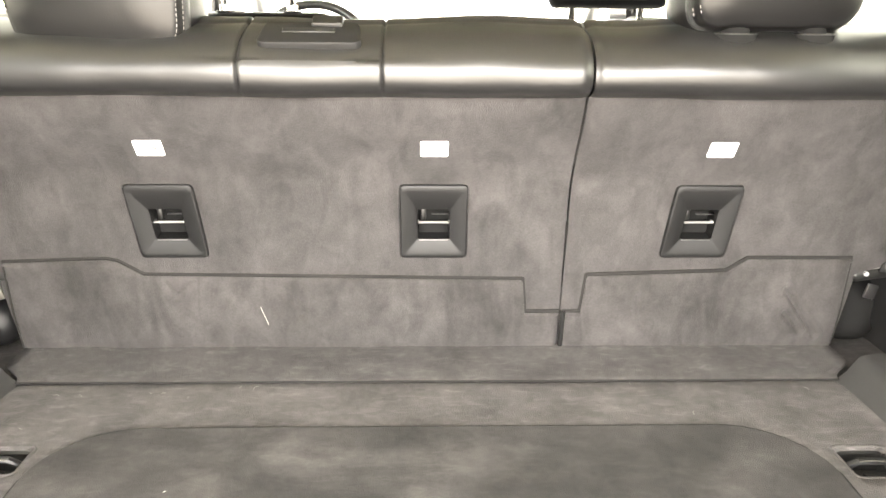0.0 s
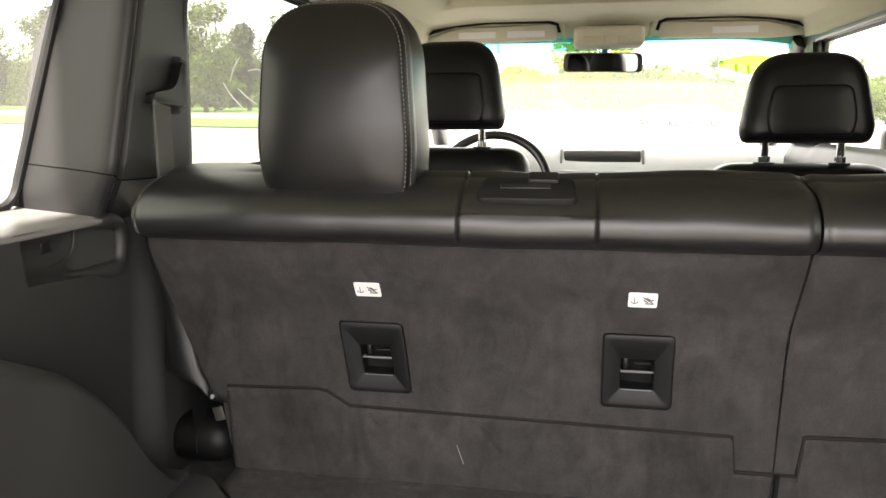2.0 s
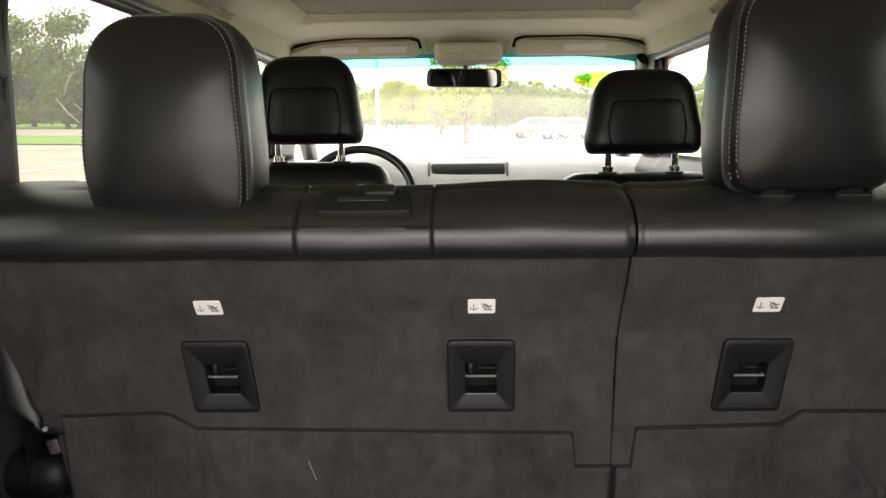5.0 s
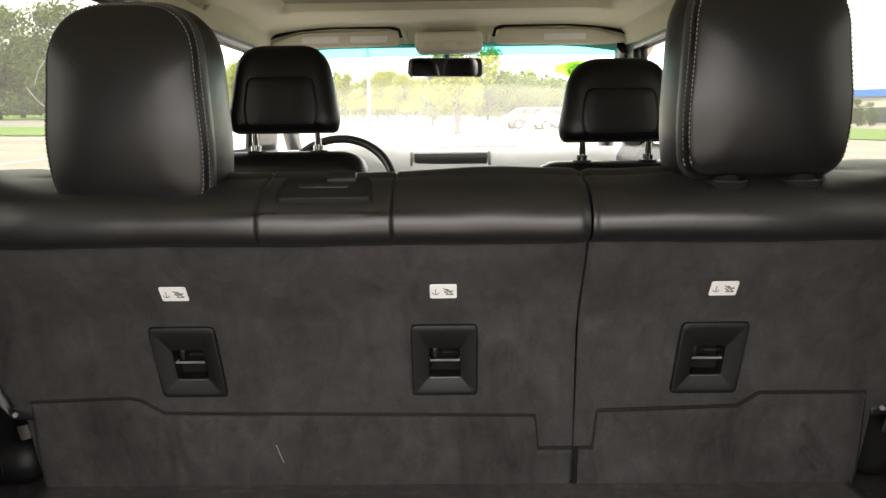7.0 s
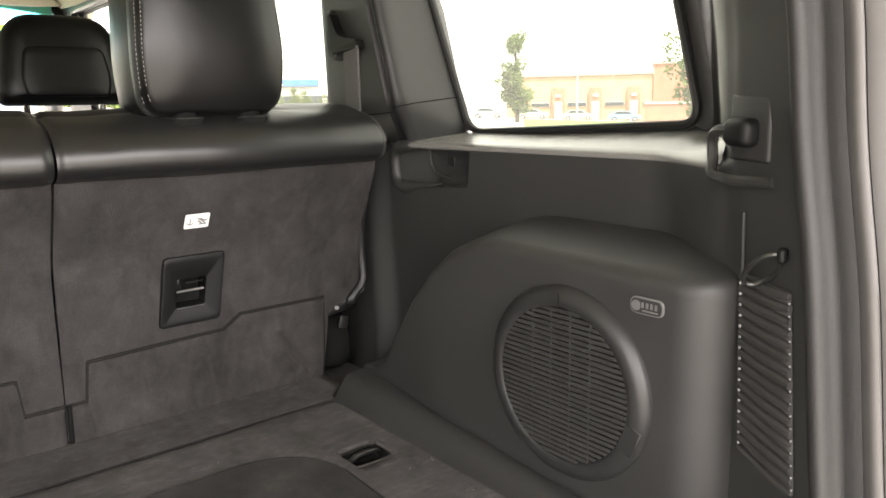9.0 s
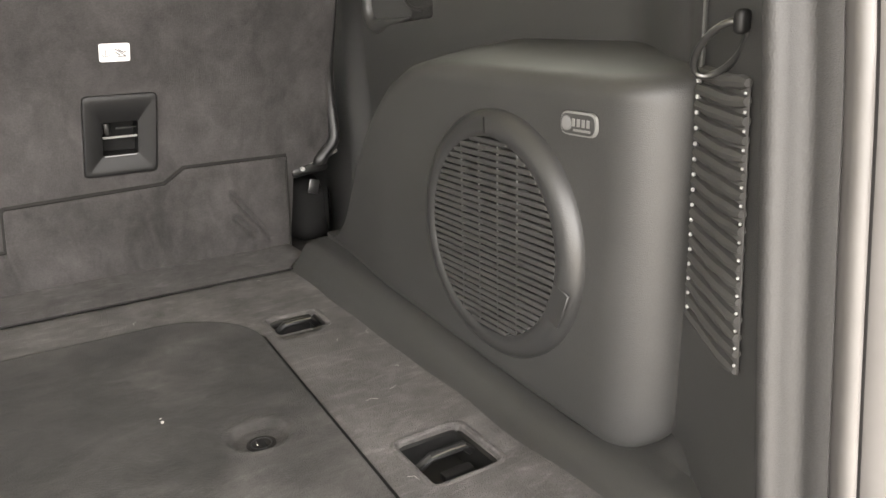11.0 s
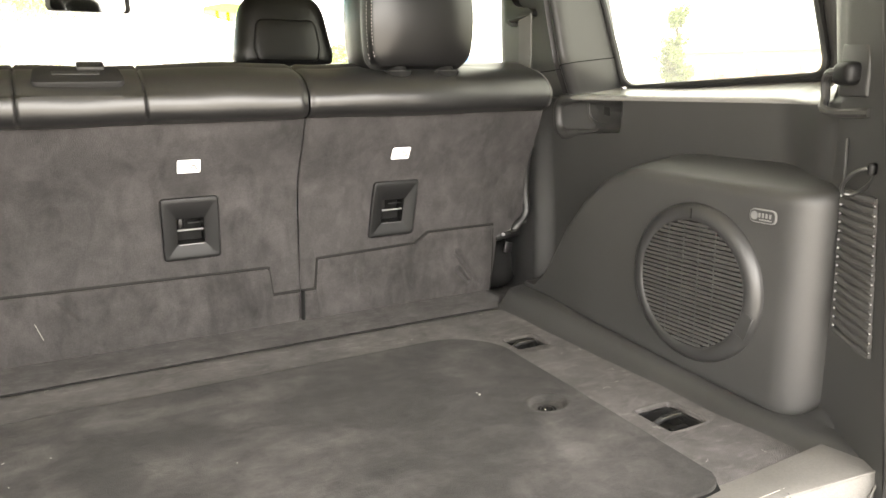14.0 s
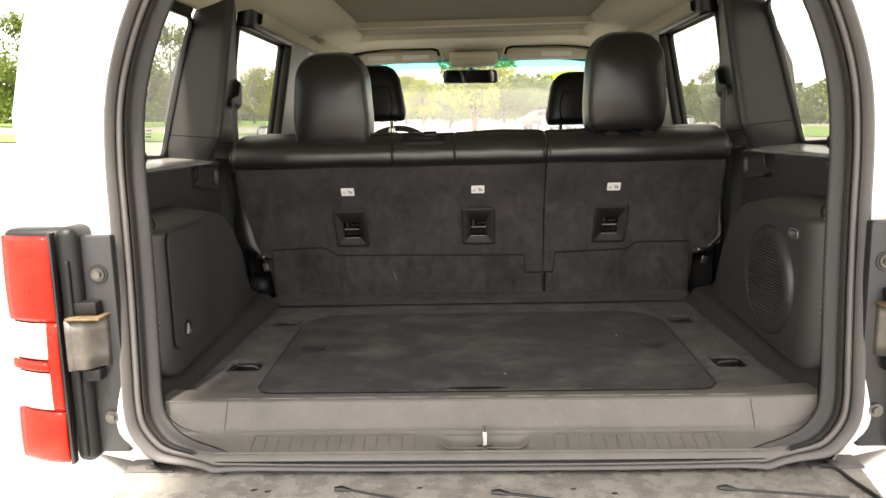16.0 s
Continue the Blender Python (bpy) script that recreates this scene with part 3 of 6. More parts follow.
def sill_at(u, k):
    y, z = SILL[k]
    t = max(0, (abs(u) - .84) / .16)
    x = u / .84 * .455 if not t else math.copysign(.455 + t * (sill_half(y, z) - .455), u)
    bowl = (1 - smooth(.05, .085, abs(x + .004))) * smooth(.452, .466, y) * (1 - smooth(.488, .500, y))
    up = smooth(.762, .80, z)
    back = 0 if y < .4985 else .4985 - y if y < .5285 else -.030 * (1 - .8 * smooth(.535, .58, y))
    return (x, y + t * back, z - .012 * bowl + .011 * t * up)


us = sorted({*steps(-1, 1, 90), *steps(-.18, .18, 40), -.84, .84})
link("plate", sheet_mesh("plate", [u for u in us if abs(u) < .841], list(range(len(SILL))), sill_at, flip=True), SCUFF, sill)
for s in (1, -1):
    me = sheet_mesh("end_cap", sorted(s * u for u in steps(.84, 1, 14)), list(range(len(SILL))), sill_at, flip=True)
    link("end_cap", me, SCUFF, sill, "end of the sill plate curving up beside the seal")
    part("end_joint", tube_bm([Vector(sill_at(s * .84, k)) + Vector((0, -.0003, .0003)) for k in range(10, 26)], .0007, 5), TRIM, sill)
    part("face_edge", tube_bm(curve_through([(s * .43, .4965, .7555), (s * .478, .498, .757), (s * .512, .4985, .7635), (s * .536, .499, .776), (s * .553, .4985, .796), (s * .563, .499, .8135)], 5), .0013, 6), SCUFF, sill, "raised edge round the end of the face")
part("bowl_edge", tube_bm([(-.004 + x, y, .7395 + (y - .446) * .28) for x, y in rounded([(-.088, .494), (.088, .494), (.062, .461), (-.062, .461)], .008, 4)], .0013, 6, closed=True), SCUFF, sill, "edge of the striker bowl")
# tube added along the crest so that its rounding catches a bright line
part("crest_edge", tube_bm([(-.563, .5005, .8150), *((x, .5277, .8024) for x in steps(-.455, .455, 12)), (.563, .5005, .8150)], .0015, 6), SCUFF, sill, "rounded front edge added to catch a highlight")
for y, z, r in ((.4995, .7605, .0016), (.4475, .7430, .0026)):
    part("bead", tube_bm([(x, y, z) for x in steps(-.455, .455, 20)], r, 6), SCUFF, sill, "fine raised edge")
for s in (1, -1):
    for k in range(14):
        x = s * (.118 + .0212 * k) - .004
        part("tread_rib", place(box_bm(.0022, .040, .0020, .0008, 1), Matrix.Translation((x, .469, .7487)) @ Matrix.Rotation(radians(16), 4, "X")), SCUFF, sill)
    part("tread_edge", box_bm(.275, .0022, .0016, .0006, 1, at=(s * .256 - .004, .4915, .7553)), RUBBER, sill)
striker = thing("striker", "bright steel tailgate striker pin on the sill", "latch")
part("pin", tube_bm([(-.003, .460, .735), (-.003, .460, .772), (-.003, .472, .775), (-.003, .480, .770), (-.003, .482, .738)], .0042, 10), CHROME, striker)
part("base", box_bm(.030, .030, .004, .0012, 2, at=(-.003, .470, .7375)), DARKSTEEL, striker)


# side trim: distance from the middle plane
def win_rear(z):
    return .790 + .13 * (z - 1.25)


def win_front(z):
    return 1.225 + .19 * max(0, z - 1.232)


def glass_u(z):
    return .826 - .10 * (z - 1.23) - .30 * max(0, z - 1.42)


def trim_u(y, z):
    wall = .722 - .02 * smooth(.80, 1.19, z)
    u = wall + (glass_u(z) + .004 - wall) * smooth(1.196, 1.207, z)
    # rear pillar
    dp = rim_u(max(z, .9)) + .002 + .57 * (min(y, .64) - .53)
    u = dp + (u - dp) * smooth(.628, win_rear(z) - .004, y)
    # middle pillar
    cp = .690 - .17 * max(0, z - 1.25)
    e = win_front(max(z, 1.232))
    k = smooth(e, e + .085, y) if z > 1.2 else smooth(1.288, 1.335, y)
    kk = smooth(e, e + .085, y) * smooth(1.19, 1.23, z) + smooth(1.288, 1.335, y) * (1 - smooth(1.19, 1.23, z))
    u = u + (cp - u) * kk
    # a fine joint across the middle pillar
    if y > 1.15:
        u += .003 * max(0, 1 - abs(z - 1.262 - .02 * (y - 1.28)) / .003)
    return u


POCKET = rounded([(1.091, 1.138), (1.276, 1.125), (1.280, 1.195), (1.084, 1.195)], [.006, .034, .030, .006], 7)


def in_pocket(y, z):
    """Whether a place on the wall lies within the pocket's mouth."""
    hit = False
    for (y0, z0), (y1, z1) in zip(POCKET, POCKET[1:] + POCKET[:1]):
        if (z0 > z) != (z1 > z) and y < y0 + (z - z0) / (z1 - z0) * (y1 - y0):
            hit = not hit
    return hit


def in_window(y, z):
    if in_pocket(y, z) or (z > 1.206 and y > win_front(max(z, 1.232)) - .002):
        return True
    if not 1.231 - .018 * (y - .79) / .435 < z < 1.575:
        return False
    a, b = win_rear(z), win_front(z)
    if not a < y < b:
        return False
    r = .022
    for cy, cz, sy, sz in ((win_rear(1.231 + r) + r, 1.231 + r, -1, -1), (win_front(1.213 + r) - r, 1.213 + r, 1, -1),
                           (win_rear(1.575 - r) + r, 1.575 - r, -1, 1), (win_front(1.575 - r) - r, 1.575 - r, 1, 1)):
        if (y - cy) * sy > 0 and (z - cz) * sz > 0 and (y - cy) ** 2 + (z - cz) ** 2 > r * r:
            return False
    return True


WINLINE = rounded([(win_rear(1.231), 1.231), (win_front(1.213), 1.213), (win_front(1.575), 1.575), (win_rear(1.575), 1.575)], [.028, .040, .045, .045], 8)
ys = sorted({*steps(.484, .66, 28), *steps(.66, 1.46, 150), *steps(1.04, 1.10, 20), *steps(1.25, 1.35, 30)})
zs = sorted({*steps(.70, 1.66, 142), *steps(1.112, 1.27, 96)})
for s, side in ((1, "right"), (-1, "left")):
    me = sheet_mesh("trim_" + side, ys, zs, lambda y, z: (s * trim_u(max(y, rim_y(z) + .004), z), max(y, rim_y(z) + .004), z), skip=in_window, flip=s > 0)
    ob = link("trim_" + side, me, TRIM, angle=60)
    tagged(ob, "charcoal moulded plastic side trim with a storage pocket", "trim", kind="structure")
    win = thing("window_1" if s > 0 else "window_2", "fixed rear side window with black gasket", "window", kind="structure")
    line = [(s * (glass_u(z) - .004), y, z) for y, z in WINLINE]
    part("gasket", tube_bm(line, .0062, 8, closed=True), GASKET, win)
    # the trim's moulded edge round the glass
    bm = bmesh.new()
    n = len(WINLINE)
    cy, cz = sum(p[0] for p in WINLINE) / n, sum(p[1] for p in WINLINE) / n
    rings = []
    for out, lift in ((-.001, .004), (.004, -.0015), (.010, -.003), (.018, -.003), (.024, .004)):
        ring = []
        for i, (y, z) in enumerate(WINLINE):
            (y0, z0), (y1, z1) = WINLINE[i - 1], WINLINE[(i + 1) % n]
            q = Vector((z1 - z0, y0 - y1))
            q = q.normalized() if q.length else Vector((1, 0))
            if q.y < -.7:
                q *= .4
            ring.append(bm.verts.new((s * (min(glass_u(z), trim_u(y + q.x * out, z + q.y * out) if z + q.y * out > 1.21 else glass_u(z)) + lift), y + q.x * out, z + q.y * out)))
        rings.append(ring)
    for r1, r2 in zip(rings, rings[1:]):
        for i in range(n):
            k = (i + 1) % n
            bm.faces.new((r1[i], r1[k], r2[k], r2[i]))
    part("surround", bm, TRIM, win, "moulded plastic edge round the glass", angle=60)
    bm = bmesh.new()
    bm.faces.new([bm.verts.new((s * (glass_u(z) + .006), y, z)) for y, z in WINLINE])
    bmesh.ops.triangulate(bm, faces=bm.faces[:])
    part("pane", bm, PRIVACY, win, flat=True).visible_shadow = False


# printed marking in a corner of one rear side window
marking = thing("glass_marking", "small pale printed marking on the rear side glass", "marking")
for k, (w, h) in enumerate(((.020, .0016), (.034, .0030), (.030, .0022), (.034, .0040), (.022, .0020))):
    z = 1.292 - .0078 * k
    part("print_bar", box_bm(.0006, w, h, at=(-(glass_u(z) + .0045), 1.150 - .002 * k, z)), BEAD, marking)


# satin ledge below each rear side window, its colour lifted for sky sheen
LEDGE = [(.0006, -.0055), (-.0012, -.0030), (-.0004, .0004), (.004, .0030)]
for s in (1, -1):
    def ledge(y, k):
        wall = trim_u(y, 1.188)
        out = max(wall + .006, trim_u(y, 1.222) + .002)
        rise = .0225 - .018 * min(1, max(0, (y - .79) / .435))
        if k < 4:
            return (s * (wall + LEDGE[k][0]), y, 1.199 + LEDGE[k][1])
        v = (k - 3) / 6
        return (s * (wall + .004 + (out - wall - .004) * v), y, 1.2022 + max(.012, rise) * v)
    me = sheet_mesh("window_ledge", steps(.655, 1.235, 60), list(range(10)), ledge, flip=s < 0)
    tagged(link("window_ledge", me, LEDGEPL, angle=85), "satin charcoal plastic ledge below a rear side window, paled for sky sheen", "trim", kind="structure")

# pillar between the side windows: a broad panel up to a rounded ridge, a channel, and the door-side panel
def pillar_at(s, k, z):
    low = 1 - smooth(1.19, 1.275, z)
    e = win_front(max(z, 1.232)) + .010
    ru, ry = .664 - .125 * (z - 1.3) + .034 * low, 1.228 + .135 * (z - 1.3) + .03 * low
    g = glass_u(max(z, 1.22)) + .004
    du, dy = .700 - .09 * (z - 1.3) + .006 * low, 1.4725 - .105 * (z - 1.3)
    line = [(g, e), (g - .012, e - .004)] + [(g - .012 + (ru + .022 - g + .012) * t, e - .004 + (ry - .006 - e + .004) * t ** 1.3) for t in (.15, .3, .45, .6, .75, .9, 1)]
    line += [(ru + .008, ry - .007), (ru + .001, ry - .002), (ru, ry + .004), (ru + .003, ry + .010), (ru + .010, ry + .015), (ru + .016, ry + .020)]
    line += [(ru + .017, ry + .028), (ru + .009, ry + .034)]
    a = line[-1]
    line += [(a[0] + (du - a[0]) * t, a[1] + (dy - a[1]) * t) for t in (.1, .25, .5, .75, .95)]
    line += [(du + .002, dy + .006), (du + .016, dy + .012), (du + .05, dy + .018)]
    u, y = line[k]
    return (s * u, y, z)


for s in (1, -1):
    zs = steps(1.195, 1.655, 46)
    me = sheet_mesh("pillar_panel", list(range(17)), zs, lambda k, z: pillar_at(s, k, z), flip=s > 0)
    tagged(link("pillar_panel", me, UPPERTRIM, angle=70), "charcoal plastic pillar panel with a rounded ridge", "trim", kind="structure")
    me = sheet_mesh("pillar_panel", list(range(16, 25)), zs, lambda k, z: pillar_at(s, k, z), flip=s > 0)
    tagged(link("pillar_panel", me, PILLAR, angle=70), "grey plastic panel of the door-side pillar", "trim", kind="structure")
    seam = thing("pillar_joint", "dark joint across the pillar panel", "trim joint", "pillar joints", kind="structure")
    part("joint", tube_bm([Vector(pillar_at(s, k, 1.262 + .012 * (8 - k) / 8)) for k in range(1, 21)], .0010, 6), SHADE, seam)

# wheel-arch boxes
BOXTOP = [(.60, 1.098), (.90, 1.100), (.93, 1.099), (.96, 1.093), (1.00, 1.075), (1.05, 1.036), (1.10, .985), (1.16, .905), (1.21, .845), (1.24, .822)]


def box_section(y):
    zt = lerp(BOXTOP, y)
    r = .055
    f = .586
    if y < .665:
        d = min(r, .665 - y)
        f = .586 + r - math.sqrt(max(0, r * r - d * d))
    f2 = f + .018 * smooth(1.0, 1.22, y)
    zt = max(zt, .848)
    rr = min(.020, (zt - .842) * .45)
    top = zt - rr
    zb = .812 + .0235 * smooth(.62, 1.15, y) + (.034 - math.sqrt(max(0, .034 ** 2 - (.647 - y) ** 2)) if y < .647 else 0)
    pts = [(f2 + .012, zb - .001), (f2 + .004, zb), (f2 + .001, zb + .003), (f2, zb + .010)]
    pts += [(f2 + .002 * (t - .5) ** 2, zb + .010 + (top - zb - .010) * t) for t in steps(0, 1, 12)[1:]]
    pts += [(f2 + rr - rr * math.cos(a), top + rr * math.sin(a)) for a in steps(0, math.pi * .42, 5)[1:]]
    e = pts[-1]
    pts += [(e[0] + (.735 - e[0]) * t, e[1] + (.020 * min(1, (zt - .84) * 8)) * (t ** .8)) for t in steps(0, 1, 6)[1:]]
    return pts


ys = sorted({*steps(.611, .665, 14), *steps(.665, 1.24, 70)})
nsec = len(box_section(.8))


def arch_box(name, label, category, s):
    t = thing(name, label, category)
    me = sheet_mesh("shell", ys, list(range(nsec)), lambda y, k: (s * box_section(y)[k][0], y, box_section(y)[k][1]), flip=s < 0)
    link("shell", me, TRIM, t, angle=50)
    # rear cap behind the rounded corner
    sec = box_section(.611)
    bm = bmesh.new()
    bm.faces.new([bm.verts.new((s * u, .6112, z)) for u, z in sec] + [bm.verts.new((s * .735, .6112, sec[0][1]))])
    part("rear_cap", bm, TRIM, t, flat=True)
    return t


sub = arch_box("subwoofer_box", "charcoal plastic wheel-arch subwoofer housing with round grille", "speaker box", 1)
left_box = arch_box("storage_box", "charcoal plastic wheel-arch cover with a storage hatch", "storage box", -1)

# grille: ring, dish and slats
SY, SZ, SR = .795, .952, .1135
m_spk = Matrix.Translation((.586, SY, SZ)) @ Matrix.Rotation(radians(-90), 4, "Y") @ Matrix.Diagonal((.985, 1.015, 1, 1))
bm = bmesh.new()
prof = [(1.0, -.002), (.995, .003), (.965, .0075), (.93, .0105), (.89, .0125), (.85, .0130), (.815, .0125), (.795, .0105), (.79, .004)]
rings = [[bm.verts.new((SR * q * math.cos(a), SR * q * math.sin(a), h)) for a in steps(0, 2 * math.pi * 63 / 64, 63)] for q, h in prof]
for r1, r2 in zip(rings, rings[1:]):
    for i in range(64):
        bm.faces.new((r1[i], r1[(i + 1) % 64], r2[(i + 1) % 64], r2[i]))
ring = part("grille_ring", place(bm, m_spk), RINGPL, sub, "glossier dark ring round the grille")
part("ring_notch", place(box_bm(.014, .0008, .0012, at=(SR * .885, 0, .0138)), m_spk), BEZEL, ring)
for turn in (250,):
    part("ring_clip", place(box_bm(.019, .034, .0022, .0007, 1, at=(SR * .885, 0, .0119)), m_spk @ Matrix.Rotation(radians(turn), 4, "Z")), RINGPL, ring, "small clip set in the ring")
part("dish", place(cyl_bm(SR * .795, .001, 48, (0, 0, .004)), m_spk), GASKET, sub)
for k in range(29):
    d = -SR * .785 + (k + .5) * (SR * 1.57 / 29)
    half = math.sqrt(max(.00005, (SR * .795) ** 2 - d * d))
    part("slat", place(box_bm(.0045, 2 * half, .0050, .0008, 1, at=(d, 0, .0085)), m_spk), TRIM, sub, flat=True)
for q in (-.36, -.12, .12, .36):
    part("rib", place(box_bm(2 * SR * math.sqrt(.62 - q * q), .0024, .0044, .0006, 1, at=(0, SR * q, .0084)), m_spk), TRIM, sub)
m_badge = Matrix.Translation((.5855, .690, 1.0615)) @ Matrix.Rotation(radians(-90), 4, "Y")
badge = part("badge", place(plate_bm(rounded([(-.0088, -.0195), (.0088, -.0195), (.0088, .0195), (-.0088, .0195)], .0085, 6), 0, .0025, .0008), m_badge), BADGE, sub, "small silver oval maker's badge")
part("badge_field", place(plate_bm(rounded([(-.0073, -.0180), (.0073, -.0180), (.0073, .0180), (-.0073, .0180)], .0070, 6), .0026, .0029), m_badge), BADGEGREY, badge)
part("badge_roundel", place(cyl_bm(.0055, .0008, 20, (.0, .0115, .0031)), m_badge), INK, badge)
for k in range(4):
    part("badge_mark", box_bm(.0006, .0028, .0056, at=(.5823, .694 - k * .0052, 1.0625)), BADGE, badge)
part("badge_mark", box_bm(.0006, .018, .0016, at=(.5823, .685, 1.0570)), BADGE, badge)

# storage hatch on the other side
m_hatch = Matrix.Translation((-.587, .745, .965)) @ Matrix.Rotation(radians(90), 4, "Y")
hatch = part("hatch", place(plate_bm(rounded([(-.125, -.105), (.10, -.105), (.125, .11), (-.125, .11)], .02, 5), -.004, .0014, .0012), m_hatch), TRIM, left_box, "flush storage hatch")
part("hatch_gap", place(plate_bm(rounded([(-.1262, -.1062), (.1012, -.1062), (.1262, .1112), (-.1262, .1112)], .021, 5), -.004, .0003), m_hatch), BEZEL, left_box)
m_catch = Matrix.Translation((-.586, .700, .893)) @ Matrix.Rotation(radians(90), 4, "Y")
part("catch_dish", place(cyl_bm(.017, .0012, 24, (0, 0, .0014)), m_catch), BEZEL, hatch)
part("turn_catch", place(plate_bm([(-.010, -.004), (.010, -.010), (.010, .006)], .0015, .0060, .0012), m_catch), CATCH, hatch, "paler turn catch")

# lower kick strip running on to the opening, and the pocket in the wall
KICK = [(.545, .7992), (.549, .801), (.555, .8065), (.563, .816), (.569, .826), (.575, .8335), (.584, .8362), (.60, .838)]
for s in (1, -1):
    def kick(y, k):
        w = smooth(.70, .57, y)
        low = (.0128 + .0235 * smooth(.62, 1.15, y)) / .0363
        out = max(.60, trim_u(y, .86) + .003)
        if k < 8:
            u, z = KICK[k]
            z = .7992 + (z - .7992) * low
            return (s * (u + .25 * (out - .60) * (k / 7) * w), y, z + .006 * w * (k / 7) ** 2)
        return (s * (KICK[7][0] + .25 * (out - .60) * w + (out - .60) * (1 - .25 * w) * (k - 7) / 4), y, .7992 + .0388 * low + .006 * w + .020 * w * ((k - 7) / 4) ** 1.5)
    me = sheet_mesh("kick_strip", steps(.522, 1.25, 80), list(range(12)), kick, flip=s < 0)
    tagged(link("kick_strip", me, TRIM), "charcoal plastic kick strip along the cargo floor", "trim", kind="structure")
    pl = thing("side_pocket", "shallow dark pocket moulded in the side trim", "side pocket", "side pockets")
    rings = []
    bm = bmesh.new()
    cy, cz = 1.185, 1.164
    for q, dep, fr in ((1.20, .006, 1.10), (1.03, .0015, 1.02), (1.0, .001, 1), (.965, .005, .90), (.93, .012, .70), (.87, .021, .45), (.70, .030, .2), (.3, .032, .08)):
        rings.append([bm.verts.new((s * (trim_u(min(y, 1.28), cz + (z - cz) * min(1, q)) + dep * (.12 + .88 * smooth(1.083, 1.165, cy + (y - cy) * q))), cy + (y - cy) * (1 - (1 - q) * .55 if y < cy else fr), cz + (z - cz) * q)) for y, z in POCKET])
    for r1, r2 in zip(rings, rings[1:]):
        for i in range(len(r1)):
            j = (i + 1) % len(r1)
            bm.faces.new((r1[i], r1[j], r2[j], r2[i]))
    bm.faces.new(rings[-1])
    part("bowl", bm, TRIM, pl)
    low = [p for p in POCKET if p[0] > 1.21]
    part("lip", tube_bm([(s * (trim_u(min(y, 1.28), z) + .0065), y, z) for y, z in [(1.16, POCKET[0][1] - .0045)] + low + [(1.21, 1.195)]], [.001] + [.0115] * len(low) + [.003], 12), TRIM, pl, "rounded lip")
    deep = lambda y, z, d: (s * (trim_u(y, z) + d), y, z)
    part("inner_edge", tube_bm(curve_through([deep(1.206, 1.193, .022), deep(1.207, 1.172, .024), deep(1.200, 1.157, .026), deep(1.175, 1.149, .027), deep(1.13, 1.146, .028), deep(1.10, 1.145, .027)], 4), .0024, 8), TRIM, pl, "raised inner edge")
    part("slot", box_bm(.004, .017, .026, .001, 1, at=deep(1.163, 1.178, .0315)), GASKET, pl, "dark clip slot")

# cargo net pocket, ring and grab hook on each rear pillar
for s in (1, -1):
    net = thing("cargo_net", "black elastic cargo net laced over a side pocket", "cargo net", "side cargo nets")

    def net_at(v, z):
        """A place on the pillar: v from 0 at the opening to 1 at the box."""
        y0, y1 = lerp([(.92, .5275), (1.11, .550)], z), lerp([(.92, .597), (1.11, .612)], z)
        y = y0 + (y1 - y0) * v
        return Vector((s * (trim_u(y, z) - .0035), y, z))
    thicken(link("pocket_back", sheet_mesh("pocket_back", steps(.0, 1.0, 4), steps(.935, 1.105, 8), lambda v, z: net_at(v, z - .004 * (1 - v)) + Vector((s * .0015, 0, 0))), CORD, net, "dark pocket behind the cords"), .001)
    part("pocket_edge", tube_bm([net_at(1.03, .938), net_at(1.03, 1.16)], .0018, 6), TRIM, net)
    for k in range(17):
        z = 1.100 - k * .0101
        dz = -.001 - .0003 * k
        line = [net_at(v, z + dz * (1 - v) + .0004 * math.sin(v * 9 + k * 1.7) - .0014 * math.sin(math.pi * v)) for v in steps(.02, 1, 9)]
        part("cord", tube_bm(line, [(.0026 if i == 0 else .0042) + .0003 * math.sin(i * 2.1 + k) for i in range(10)], 8), CORD, net)
        for v in (0, 1) if k < 16 else ():
            part("bead", box_bm(.0024 if v else .0016, .0022 if v else .0016, .0026 if v else .0018, .0006 if v else .0004, 1, at=net_at(v, z + (0 if v else dz) - .0050) + Vector((-s * .0032, 0, 0))), BEAD, net)
    hoop = thing("lashing_ring", "dark steel lashing ring on the rear pillar", "lashing ring", "pillar lashing rings")
    c = net_at(.46, 1.116)
    part("hoop", tube_bm([c + Vector((-s * .012 * (1 + math.sin(a)) * .6, .0175 * math.cos(a), .0105 * math.sin(a) - .0125 * math.cos(a))) for a in steps(0, 2 * math.pi * 19 / 20, 19)], .0023, 10, closed=True), DARKSTEEL, hoop)
    part("eye_bolt", box_bm(.010, .008, .014, .0035, 3, at=net_at(.16, 1.132) + Vector((-s * .003, 0, 0))), BEZEL, hoop)
    grab = thing("grab_hook", "charcoal plastic coat hook moulded on the rear pillar", "hook", "pillar hooks")
    def on_pillar(y, z, off=0):
        return Vector((s * (trim_u(y, z) - off), y, z))
    part("base", place(box_bm(.008, .060, .060, .0035, 3), Matrix.Translation(on_pillar(.612, 1.236, -.001)) @ Matrix.Rotation(radians(-s * 29), 4, "Z")), TRIM, grab)
    part("nub", place(box_bm(.022, .038, .026, .009, 4), Matrix.Translation(on_pillar(.618, 1.232, .010)) @ Matrix.Rotation(radians(-s * 29), 4, "Z")), BEZEL, grab)
    part("loop", tube_bm(curve_through([on_pillar(.625, 1.233, .016), on_pillar(.645, 1.233, .022), on_pillar(.657, 1.224, .022), on_pillar(.657, 1.205, .020), on_pillar(.650, 1.192, .018), on_pillar(.630, 1.188, .012), on_pillar(.600, 1.189, .006), on_pillar(.580, 1.190, .001)], 4), .0052, 8), TRIM, grab)

